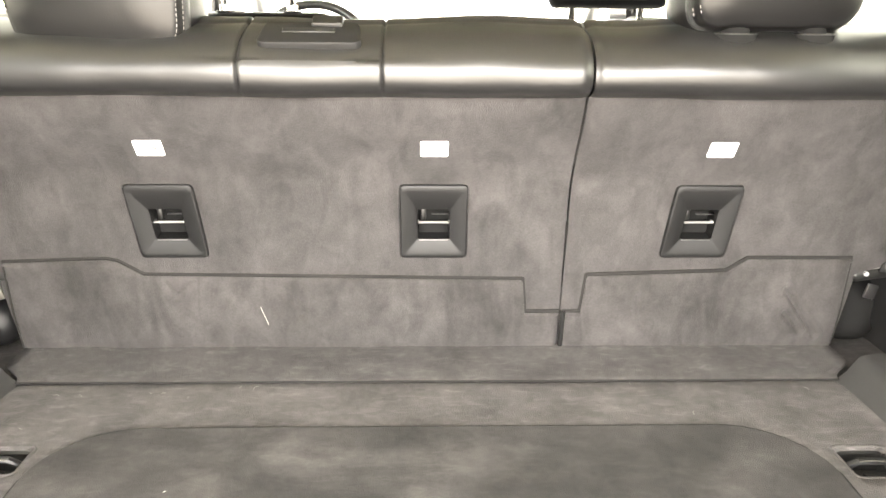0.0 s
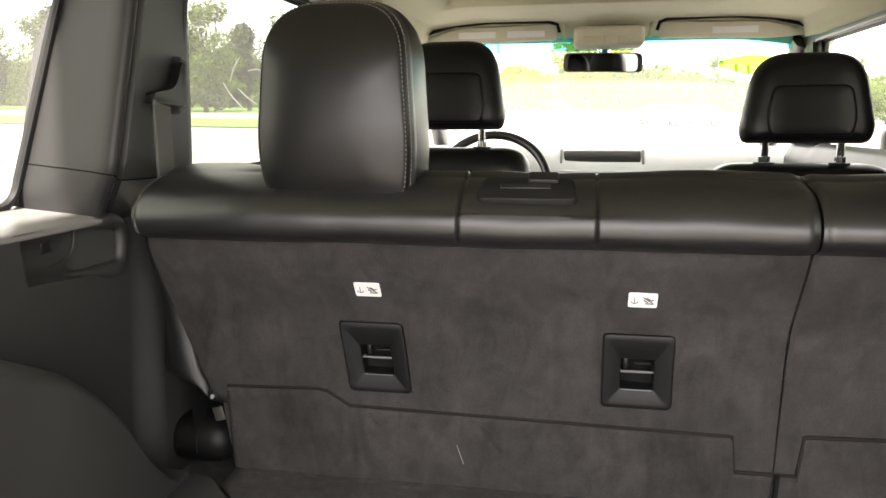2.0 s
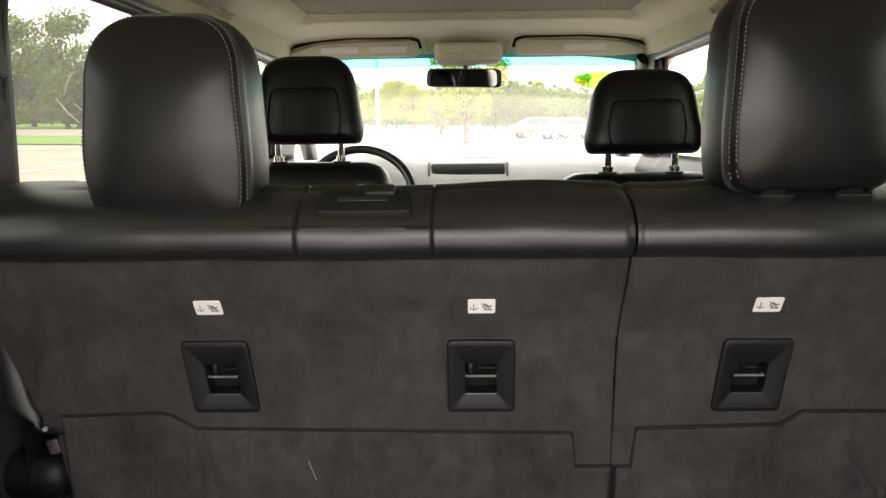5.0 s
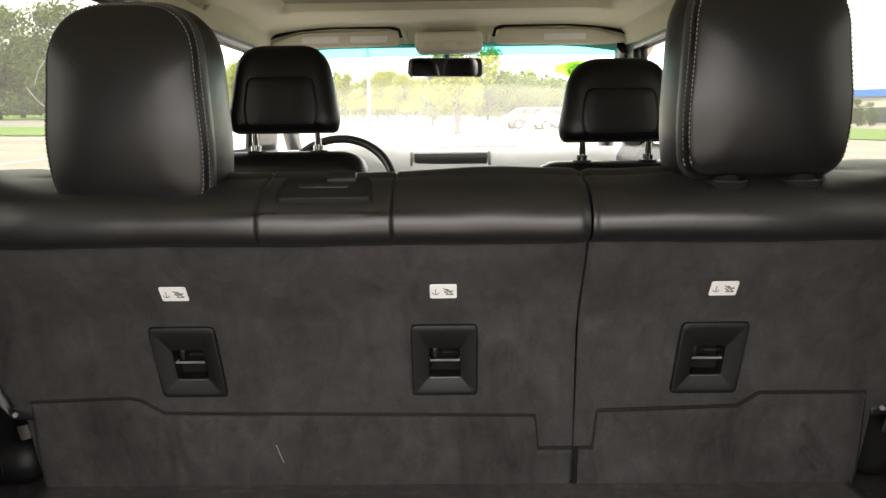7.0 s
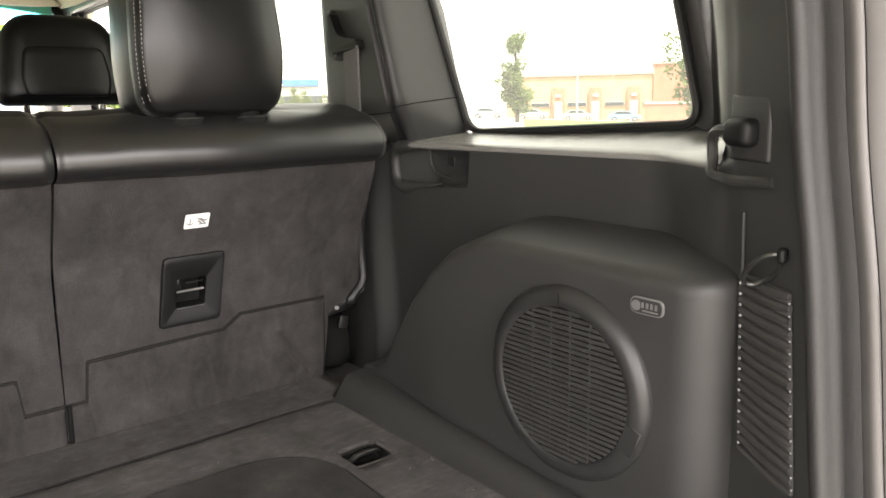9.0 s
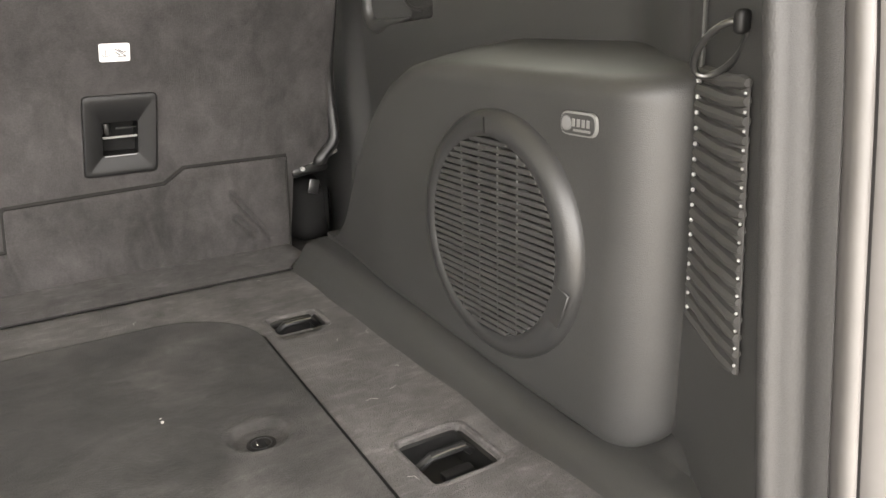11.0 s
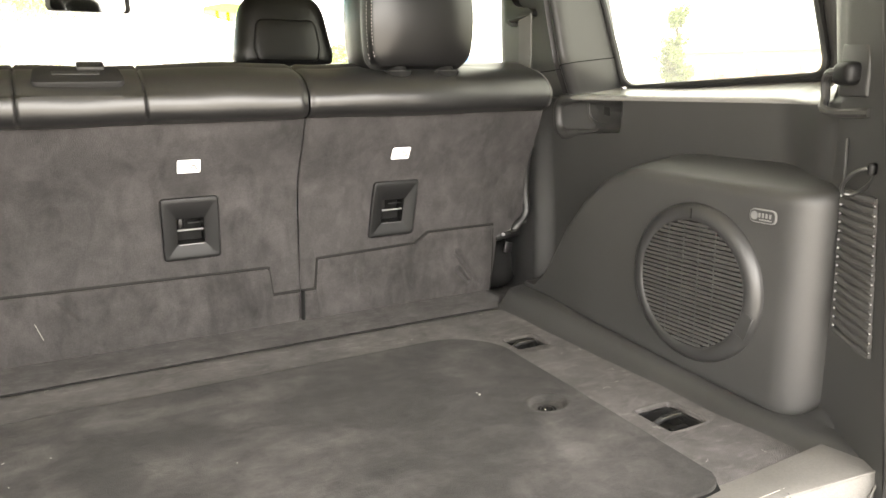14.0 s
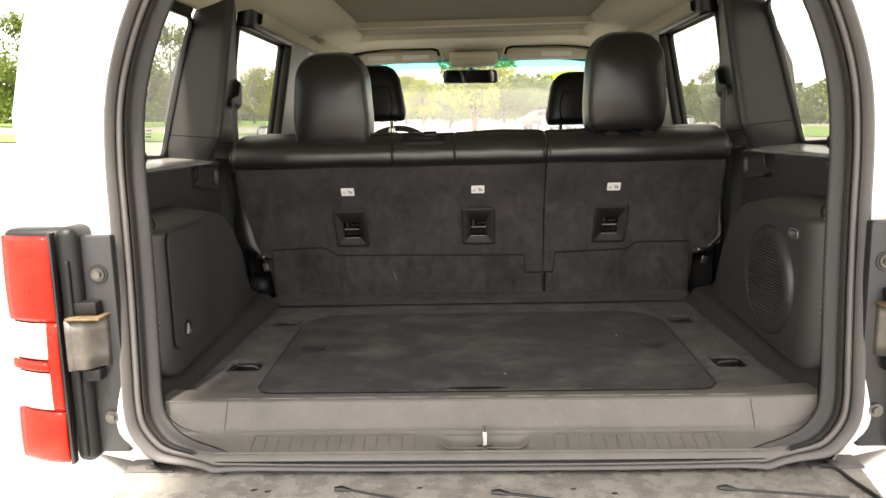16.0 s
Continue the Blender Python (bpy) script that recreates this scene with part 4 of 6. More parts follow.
# headliner
ROOFPANELS = ((1.50, 2.10, .445), (2.20, 2.62, .50))


def roof_z(x, y):
    z = 1.662 - .25 * max(0, abs(x) - .40) ** 1.6 - .055 * smooth(.72, .545, y) + .018 * smooth(2.0, 2.4, y) - .058 * smooth(2.98, 3.14, y)
    for y0, y1, x1 in ROOFPANELS:
        inside = smooth(y0 - .03, y0 + .03, y) * (1 - smooth(y1 - .012, y1 + .02, y)) * (1 - smooth(x1 - .02, x1 + .01, abs(x)))
        z += .030 * inside
    return z


ceiling = link("ceiling", sheet_mesh("ceiling", steps(-.74, .74, 80), steps(.555, 3.14, 170), lambda x, y: (x, y, roof_z(x, y)), flip=True), HEADLINER)
thicken(ceiling, .02, 1.0)
tagged(ceiling, "beige cloth headliner with shallow moulded recesses", "ceiling", kind="structure")
# sliding-roof cloth in the headliner's recesses, its olive darkened for the recess shade
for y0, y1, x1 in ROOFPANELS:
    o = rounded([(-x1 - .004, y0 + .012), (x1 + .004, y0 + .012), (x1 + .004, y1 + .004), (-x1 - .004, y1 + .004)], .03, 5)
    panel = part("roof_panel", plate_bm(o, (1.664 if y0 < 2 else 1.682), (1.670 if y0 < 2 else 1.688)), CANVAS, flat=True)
    tagged(panel, "olive cloth sliding roof panel, darkened for the headliner's recess shade", "roof panel", kind="structure")
roof = link("roof", sheet_mesh("roof", steps(-.80, .80, 20), steps(.56, 3.2, 20), lambda x, y: (x, y, 1.79 - .1 * abs(x) ** 2 - .01 * max(0, y - 2.5))), PAINT)
tagged(roof, "white painted car roof", "roof", kind="structure")
thicken(roof, .01)

# raised tailgate over the opening
gate = thing("tailgate", "white tailgate raised above the opening", "tailgate", kind="structure")
for s in (1, -1):
    part("side_frame", tube_bm([(s * .56, .52, 1.70), (s * .60, .20, 1.86), (s * .60, -.15, 1.96), (s * .58, -.45, 2.02)], .05, 8), PAINT, gate)
thicken(link("outer_skin", sheet_mesh("outer_skin", steps(-.60, .60, 10), steps(0, 1, 10), lambda x, t: (x, .52 - .97 * t, 1.70 + .33 * math.sin(t * 1.45))), TRIM, gate), .03)


# ---- rear seats ----
BACK = [(.795, 1.334), (.83, 1.328), (.87, 1.322), (.955, 1.317), (1.02, 1.311), (1.06, 1.303), (1.09, 1.289), (1.12, 1.2705), (1.15, 1.252), (1.185, 1.236)]
BACKLINE = curve_through(BACK, 5)


def back_y(z):
    """Where the carpeted seat back's rear face lies at height z."""
    return lerp([(p[0], p[1]) for p in BACKLINE], z)


OUTERLEFT = [(.80, .578), (.925, .590), (.935, .606), (.95, .618), (.985, .627), (1.05, .645), (1.10, .650), (1.185, .642)]
OUTER = [(.80, .578), (.925, .590), (.935, .62), (.95, .655), (1.10, .650), (1.185, .642)]
FLAPTOP = [(-.594, .944), (-.440, .949), (-.425, .946), (-.392, .926), (.124, .919), (.129, .869), (.207, .869), (.212, .925), (.405, .931), (.433, .950), (.585, .950)]
BOLSTER = curve_through([(1.32, 1.170), (1.245, 1.175), (1.226, 1.179), (1.2135, 1.185), (1.2075, 1.193), (1.2055, 1.204), (1.2075, 1.215), (1.214, 1.226), (1.2275, 1.238), (1.2515, 1.2495),
                         (1.284, 1.258), (1.315, 1.2645), (1.36, 1.268), (1.40, 1.262), (1.426, 1.238), (1.43, 1.19), (1.42, 1.10), (1.42, .82)], 3)


def pillow(outline, rings, m):
    """A padded shape: copies of a closed outline (x, z), shrunk and moved along y, from back to front."""
    bm = bmesh.new()
    n = len(outline)
    cx, cz = sum(p[0] for p in outline) / n, sum(p[1] for p in outline) / n
    loops = []
    for q, y in rings:
        loops.append([bm.verts.new((cx + (x - cx) * q, y, cz + (z - cz) * q)) for x, z in outline])
    for a, b in zip(loops, loops[1:]):
        for i in range(n):
            bm.faces.new((a[i], b[i], b[(i + 1) % n], a[(i + 1) % n]))
    bm.faces.new(loops[0])
    bm.faces.new(loops[-1][::-1])
    bmesh.ops.recalc_face_normals(bm, faces=bm.faces[:])
    return place(bm, m)


HEADLINE = rounded([(-.092, -.004), (.092, -.004), (.0985, .06), (.086, .234), (-.086, .234), (-.0985, .06)], [.027, .027, .10, .068, .068, .10], 9)
HEADRINGS = [(.2, -.009), (.45, -.0085), (.65, -.007), (.80, -.0045), (.90, -.0015), (.945, .0005), (.962, .003), (.985, .012), (1.0, .028), (1.025, .050), (1.04, .080), (1.03, .105), (.97, .125), (.85, .138), (.5, .145)]


def stitches(outline, q, y, z0, length=.0030, gap=.0020):
    """Short threads along the sides and the top of an outline."""
    n = len(outline)
    cx, cz = 0, sum(p[1] for p in outline) / n
    pts = [Vector((cx + (x - cx) * q, y, cz + (z - cz) * q)) for x, z in outline]
    dense = []
    for i in range(n):
        a, b = pts[i], pts[(i + 1) % n]
        k = max(1, int((b - a).length / .0005))
        dense += [a.lerp(b, j / k) for j in range(k)]
    bms, run, at = [], 0.0, None
    out = bmesh.new()
    step = length + gap
    start = None
    for a, b in zip(dense, dense[1:]):
        seg = (b - a).length
        if run < length <= run + seg and start is not None and start.z > z0:
            d = (b - start)
            r = .00055
            side = d.cross(Vector((0, 1, 0))).normalized() * r
            up = Vector((0, -.0007, 0))
            vs = [out.verts.new(p) for p in (start - side, start + side, b + side, b - side, start.lerp(b, .5) + up - side * .6, start.lerp(b, .5) + up + side * .6)]
            out.faces.new((vs[0], vs[1], vs[5], vs[4]))
            out.faces.new((vs[4], vs[5], vs[2], vs[3]))
            out.faces.new((vs[1], vs[2], vs[5]))
            out.faces.new((vs[0], vs[4], vs[3]))
        run += seg
        if run >= step:
            run, start = 0.0, b.copy()
    bmesh.ops.recalc_face_normals(out, faces=out.faces[:])
    return out


def bend(bm):
    """Rolls a headrest's lower and upper parts forward."""
    for v in bm.verts:
        z = v.co.z
        if v.co.y < .06:
            v.co.y += (.016 * (max(0, .105 - z) / .105) ** 2 + .020 * (max(0, z - .14) / .095) ** 2) * (1 - smooth(.02, .06, v.co.y))
    return bm


def headrest(parent, x, y, z, tilt):
    m = Matrix.Translation((x, y, z)) @ Matrix.Rotation(radians(tilt), 4, "X") @ Matrix.Scale(1.02, 4, (1, 0, 0)) @ Matrix.Scale(1.065, 4, (0, 0, 1))
    h = part("headrest", place(bend(pillow(HEADLINE, HEADRINGS, Matrix())), m), LEATHER, parent, "black leather headrest with grey double stitching", angle=70)
    part("stitching", place(bend(stitches(HEADLINE, .952, .0005, .012)), m), THREAD, h)
    part("stitching", place(bend(stitches(HEADLINE, .990, .0125, .012)), m), THREAD, h)
    part("piping", place(bend(pillow(HEADLINE, [(.986, .0155), (1.0065, .022), (1.012, .030), (1.0065, .037)], Matrix())), m), LEATHERSIDE, h)
    for dx in (-.038, .050):
        p = part("post", tube_bm([m @ Vector((dx, .055, .03)), m @ Vector((dx, .055, -.045))], .006, 10), CHROME, h)
        c = m @ Vector((dx, .036 if x > 0 else .055, -.004))
        part("guide_sleeve", join(cyl_bm(.025, .018, 28, (c.x, c.y, 1.241)), cyl_bm(.016, .010, 24, (c.x, c.y, 1.2525))), SHADE, p)
        # steel ring standing for the highlight on the black sleeve's rim
        part("sleeve_glint", tube_bm([(c.x + .0245 * math.cos(a), c.y + .0245 * math.sin(a), 1.2498) for a in steps(0, 2 * math.pi * 23 / 24, 23)], .0011, 6, closed=True), DARKSTEEL, p)


def anchor(parent, x):
    """A child-seat anchor: bezel with a funnel, a dark well and a wire bar."""
    w, z0, z1 = .0450, .953, 1.056
    lean = 0 if abs(x) < .1 else math.copysign(.10, x)
    tilt = math.degrees(math.atan2(back_y(z0) - back_y(z1), z1 - z0))
    m = Matrix.Translation((x, (back_y(z0) + back_y(z1)) / 2 - .002, (z0 + z1) / 2)) @ Matrix.Rotation(radians(tilt), 4, "X") @ Matrix.Rotation(radians(90), 4, "X")
    h = (z1 - z0) / 2 + .001
    bm = bmesh.new()
    outl = rounded([(-w, -h), (w, -h), (w, h), (-w, h)], .007, 4)
    mouth = rounded([(-.0385, -.0455), (.0385, -.0455), (.0385, .0440), (-.0385, .0440)], .004, 4)
    hole = rounded([(-.0215, -.0265), (.0215, -.0265), (.0215, .0165), (-.0215, .0165)], .002, 4)
    rings = []
    for line, q, zz in ((outl, 1.0, -.010), (outl, 1.0, .0004), (outl, .985, .0022), (outl, .95, .0032), (mouth, .985, .0029), (hole, 1.07, -.0030), (hole, 1.0, -.0040), (hole, 1.0, -.012), (hole, .98, -.034)):
        rings.append([bm.verts.new((px * q + lean * py, py * q, zz)) for px, py in line])
    for a, b in zip(rings, rings[1:]):
        for i in range(len(a)):
            bm.faces.new((a[i], a[(i + 1) % len(a)], b[(i + 1) % len(a)], b[i]))
    a = part("anchor_bezel", place(bm, m), BEZEL, parent, "dark plastic child-seat anchor bezel", angle=30)
    # back and plate of the well in black, for the shade inside
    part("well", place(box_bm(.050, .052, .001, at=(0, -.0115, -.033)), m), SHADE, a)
    part("anchor_bar", place(tube_bm([(-.0215, -.0055, -.020), (-.0205, -.0045, -.010), (.0205, -.0045, -.010), (.0215, -.0055, -.020)], .0016, 8), m), ZINC, a, "bright steel anchor bar")
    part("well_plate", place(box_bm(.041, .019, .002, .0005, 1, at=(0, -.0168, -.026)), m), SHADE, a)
    # steel strip in place of the highlight on the plastic lip
    part("lip_glint", place(tube_bm([(-.0195 - lean * .027, -.0274, -.0032), (.0195 - lean * .027, -.0274, -.0032)], .0008, 6), m), DARKSTEEL, a, "bright strip for the highlight on the lip below the opening")
    part("tab", place(box_bm(.026, .0016, .004, .0005, 1, at=(.010, .0055, -.016)), m), DARKSTEEL, a)
    part("post", place(box_bm(.008, .018, .012, .003, 2, at=(-.014, .004, -.022)), m), BLACKPL, a)
    # white label above it
    zt = 1.1085
    slope = math.degrees(math.atan2(back_y(zt - .01) - back_y(zt + .01), .02))
    ml = Matrix.Translation((x + (.003 if x > .1 else 0), back_y(zt) - .0012, zt)) @ Matrix.Rotation(radians(slope), 4, "X") @ Matrix.Rotation(radians(90), 4, "X")
    lab = part("label", place(plate_bm(rounded([(-.0175, -.0125), (.0175, -.0125), (.0175, .0125), (-.0175, .0125)], .003, 4), 0, .0012, .0003, 1), ml), WHITEPL, parent, "white label with a child-seat pictogram")
    marks = [tube_bm([(-.010 + .0042 * math.cos(t), -.001 + .0042 * math.sin(t), .0014) for t in steps(math.pi * 1.05, math.pi * 1.95, 8)], .0006, 5),
             tube_bm([(-.010, -.005, .0014), (-.010, .005, .0014)], .0006, 5),
             tube_bm([(.000, .006, .0014), (.013, -.005, .0014)], .0008, 5), tube_bm([(.003, -.005, .0014), (.013, -.005, .0014)], .0008, 5),
             tube_bm([(.004, .005, .0014), (.010, .0005, .0014), (.013, .002, .0014)], .001, 5), tube_bm([(.001, .001, .0014), (.006, -.003, .0014)], .001, 5)]
    part("pictogram", place(join(*marks), ml), INK, lab)


def rear_seat(x0, x1, label, seams, heads, anchors):
    t = thing("rear_bench", label, "car seat", "rear bench seats", at=(0, 0, 0))
    lo, hi = (-1, x1) if x0 < -.5 else (x0, 1)

    def side(x, z):
        e = lerp(OUTERLEFT if x0 < -.5 else OUTER, z)
        a = -e if x0 < -.5 else x0 - .002 * smooth(1.0, .85, z)
        b = e if x1 > .5 else x1 - .000
        return a, b

    us = [-.02, 0, .002, *steps(.01, .99, 90), .998, 1, 1.02]
    zs = steps(.797, 1.178, 60)

    def back(u, z):
        a, b = side(u, z)
        v = min(1, max(0, u))
        x = a + (b - a) * v
        edge = min(v, 1 - v) * (b - a)
        y = back_y(z) + .002 * (1 - smooth(0, .005, edge)) + (.03 if u < 0 or u > 1 else 0)
        y += .0016 * noise.noise((x * 5, z * 6, 1.3))
        return (x, y, z)
    # openings for the anchor wells
    def hole(u, z):
        a, b = side(u, z)
        x = a + (b - a) * u
        return any(abs(x - k - (0 if abs(k) < .1 else math.copysign(.10, k)) * (z - 1.0045)) < .030 and .960 < z < 1.026 for k in anchors)
    link("back_panel", sheet_mesh("back_panel", us, zs, back, skip=hole), SEATCARPET, t, "dark felt-covered seat back")
    # lower flap, set on the back panel
    fx = [p[0] for p in FLAPTOP]
    a, b = side(0, .82)
    xs = sorted({*steps(a + .001, b - .001, 300), *(v for v in fx if a < v < b)})
    creases = [(.494, .905, .548, .832, .0030), (.498, .868, .522, .842, .0032), (-.367, .918, -.354, .897, .0016), (-.354, .897, -.323, .918, .0016), (-.205, .905, -.18, .875, .0012), (.285, .895, .293, .850, .0014)]

    def flap(x, v):
        zt = lerp(FLAPTOP, x)
        d = [(-.012, 0.0), (-.0005, .0), (.0, .004), (.003, .007)]
        if v < 0:
            k = int(round(-v))
            off = (.012, .002, -.002, -.004)[4 - k] if k <= 4 else 0
            z = zt - (0, .0, .001, .004)[4 - k]
            return (x, back_y(z) + off, z)
        z = .8 + (zt - .004 - .8) * (1 - v)
        edge = min(x - a, b - x)
        dent = 0
        for cx, cz, ex, ez, deep in creases:
            along = min(1, max(0, ((x - cx) * (ex - cx) + (z - cz) * (ez - cz)) / ((ex - cx) ** 2 + (ez - cz) ** 2)))
            d = math.hypot(x - cx - along * (ex - cx), z - cz - along * (ez - cz))
            dent += 1.6 * deep * math.exp(-(d / .0035) ** 2) - .5 * deep * math.exp(-((d - .009) / .004) ** 2)
        return (x, dent + back_y(z) - .0045 + .006 * (1 - smooth(0, .005, edge)) + .002 * noise.noise((x * 11, z * 12, 5)), z)
    link("lower_flap", sheet_mesh("lower_flap", xs, [-4, -3, -2, -1, *steps(.02, 1, 50)], flap, flip=True), FLAPCARPET, t, "felt flap along the seat back's foot")
    # dark joint line along the flap's upper edge
    line = [(x, back_y(lerp(FLAPTOP, x) + .0015) - .0008, lerp(FLAPTOP, x) + .0018) for x in xs]
    part("flap_joint", tube_bm(line, .0027, 6), JOINT, t)
    # and down its outer end
    xo = a + .001 if x0 < -.5 else b - .001
    part("end_joint", tube_bm([(xo, back_y(z) - .0005, z) for z in steps(.806, lerp(FLAPTOP, xo), 8)], .0018, 6), JOINT, t)
    if x0 < -.5:
        part("split_gap", tube_bm([(x1 + .0045, back_y(z) - .0035, z) for z in steps(.815, .872, 5)], .0034, 6), SHADE, t, "dark gap between the seat halves")
    # bolster
    a, b = side(0, 1.18)
    a, b = (a - .006 if x0 < -.5 else a), (b + .006 if x1 > .5 else b)
    xs = sorted({*steps(a, b, 120), *(k + d for k in seams for d in (-.008, -.005, -.003, 0, .003, .005, .008)), *(a + v for v in (.002, .005, .009, .014, .02)), *(b - v for v in (.002, .005, .009, .014, .02))})

    def bol(x, k):
        y, z = BOLSTER[k]
        if y > 1.285 and z > 1.15:
            # the top is shallower between the outer shoulders
            f = .38 + .62 * smooth(.50, .57, abs(x))
            y, z = 1.285 + (y - 1.285) * f, z - .004 * (1 - f)
        e = min(x - a, b - x)
        inner = e == (b - x if x0 < -.5 else x - a)
        q = 1 - (.045 * (1 - smooth(0, .014, e)) ** 2 if inner else .12 * (1 - smooth(0, .022, e)) ** 2)
        groove = max([.0036 * (1 - smooth(0, .0032, abs(x - v))) for v in seams] or [0])
        w = .0035 * math.sin(x * 17 + 1.2) * math.sin(x * 5) + .0018 * noise.noise((x * 14, y * 20, z * 20))
        cy, cz = 1.315, 1.19
        dy, dz = (y - cy) * q, (z - cz) * q
        ln = max(.001, math.hypot(dy, dz))
        f = 1 + (w - groove) / ln if z > 1.15 else q
        # the middle place sinks a little where people lean
        sag = .006 * math.exp(-((x + .15) / .10) ** 2) if z > 1.22 else 0
        return (x, cy + dy * f, cz + dz * f - sag)
    bo = link("bolster", sheet_mesh("bolster", xs, list(range(len(BOLSTER))), bol), VINYL, t, "black vinyl bolster along the seat's top", angle=75)
    for v in (a, b):
        bm = bmesh.new()
        bm.faces.new([bm.verts.new(bol(v, k)) for k in range(len(BOLSTER))] + [bm.verts.new((v, 1.34, .82))])
        part("end_cap", bm, VINYL, bo, flat=True)
    # pale stitching at the outer end
    xe = a + .011 if x0 < -.5 else b - .011
    dashes = []
    for k in range(9, 31):
        p, q = Vector(bol(xe, k)), Vector(bol(xe, k + 1))
        n = max(1, round((q - p).length / .007))
        for i in range(n):
            c, d = p.lerp(q, (i + .15) / n), p.lerp(q, (i + .75) / n)
            out = (c - Vector((xe, 1.315, 1.19))).normalized() * .0006
            dashes.append(tube_bm([c + out, d + out], .0008, 4))
    part("stitching", join(*dashes), THREAD, bo)
    for k in anchors:
        anchor(t, k)
    for x, y, z in heads:
        headrest(t, x, y, z, -4)
    return t


seat = rear_seat(-.65, .1785, "wide black rear seat seen from behind, felt back and leather headrest", (-.220, -.059), [(-.381, 1.226, 1.229)], (-.351, .0005))
rear_seat(.1818, .65, "narrow black rear seat seen from behind, felt back and leather headrest", (), [(.387, 1.215, 1.259)], (.3595,))
# centre belt guide on the wide seat
m_g = Matrix.Translation((-.141, 1.2405, 1.2435)) @ Matrix.Rotation(radians(27), 4, "X")
guide = part("belt_guide", place(plate_bm(rounded([(-.060, -.022), (.060, -.022), (.054, .026), (-.054, .026)], .012, 5), -.008, .005, .003, 2), m_g), BEZEL, seat, "flat black belt guide bezel")
part("guide_slot", place(box_bm(.060, .010, .003, .001, 1, at=(-.002, .004, .0048)), m_g), GASKET, guide)
part("guide_tongue", place(box_bm(.036, .020, .012, .003, 2, at=(.018, .022, .004)), m_g), BLACKPL, guide)
# seat hinge straps at the outer ends
for s in (1, -1):
    strap = thing("seat_latch", "black seat-back hinge cover with a bright pin", "seat latch", "seat latches")
    jog = .022 if s > 0 else 0
    part("strap", place(box_bm(.052, .003, .030, .001, 1), Matrix.Translation((s * (.612 + jog), 1.321, .950)) @ Matrix.Rotation(radians(-s * 24), 4, "Y")), BELT, strap, "grey woven strap")
    part("latch_body", place(box_bm(.060, .018, .017, .006, 3), Matrix.Translation((s * (.594 + jog), 1.326, .926)) @ Matrix.Rotation(radians(-s * 8), 4, "Y")), BLACKPL, strap)
    part("pin", cyl_bm(.0032, .004, 16, (s * .603, 1.3155, .928), "Y"), BEAD, strap, "bright steel pin")
    part("striker_tab", place(box_bm(.017, .004, .022, .002, 2), Matrix.Translation((s * (.602 + jog), 1.330, .896)) @ Matrix.Rotation(radians(s * 14), 4, "Y")), DARKSTEEL if s > 0 else STEEL, strap, "bare steel striker tab")
    # cover; the right one's matt black also stands for the deep gap's shade
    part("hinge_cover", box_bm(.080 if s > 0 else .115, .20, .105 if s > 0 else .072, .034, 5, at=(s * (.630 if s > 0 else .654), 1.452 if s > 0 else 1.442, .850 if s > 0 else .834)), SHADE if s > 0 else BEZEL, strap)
    side = thing("seat_side_cushion", "worn grey vinyl edge of the seat cushion", "seat side", "seat sides")
    def gusset(v, z):
        e = lerp(OUTER if s > 0 else OUTERLEFT, max(z, .95)) - .006
        w = ((.674 if s > 0 else .686) - e) * smooth(.93, .965, z) * (.55 + .45 * smooth(1.16, .98, z))
        low = (.03 if s > 0 else .008) * smooth(.975, .935, z)
        return (s * (e - low + (w + low) * v), back_y(z) + .006 + .020 * v * v - .012 * math.sin(math.pi * v) * smooth(1.17, 1.02, z) - .010 * smooth(1.03, .955, z), z)
    thicken(link("cushion", sheet_mesh("cushion", steps(0, 1, 10), steps(.932, 1.168, 24), gusset, flip=s < 0), GUSSET, side), .008)
# felt strip bridging floor and seats
strip = thing("bridge_flap", "dark felt flap bridging the floor and the seats", "carpet flap")
flap_at = lambda u, v: (u * (.550 + .031 * smooth(.05, .45, v) - .006 * smooth(.5, 1, v)), 1.247 + .086 * v, .8016 + .0012 * smooth(0, .05, v) + .0125 * v + .0008 * noise.noise((u * 7, v * 3, 8)))
thicken(link("felt", sheet_mesh("felt", steps(-1, 1, 60), [0, .02, .05, *steps(.1, 1, 10)], flap_at), BRIDGECARPET, strip), .0012)
part("bound_edge", tube_bm([Vector(flap_at(u, .004)) - Vector((0, .001, .0004)) for u in steps(-1, 1, 40)], .0013, 6), JOINT, strip, "dark bound edge")


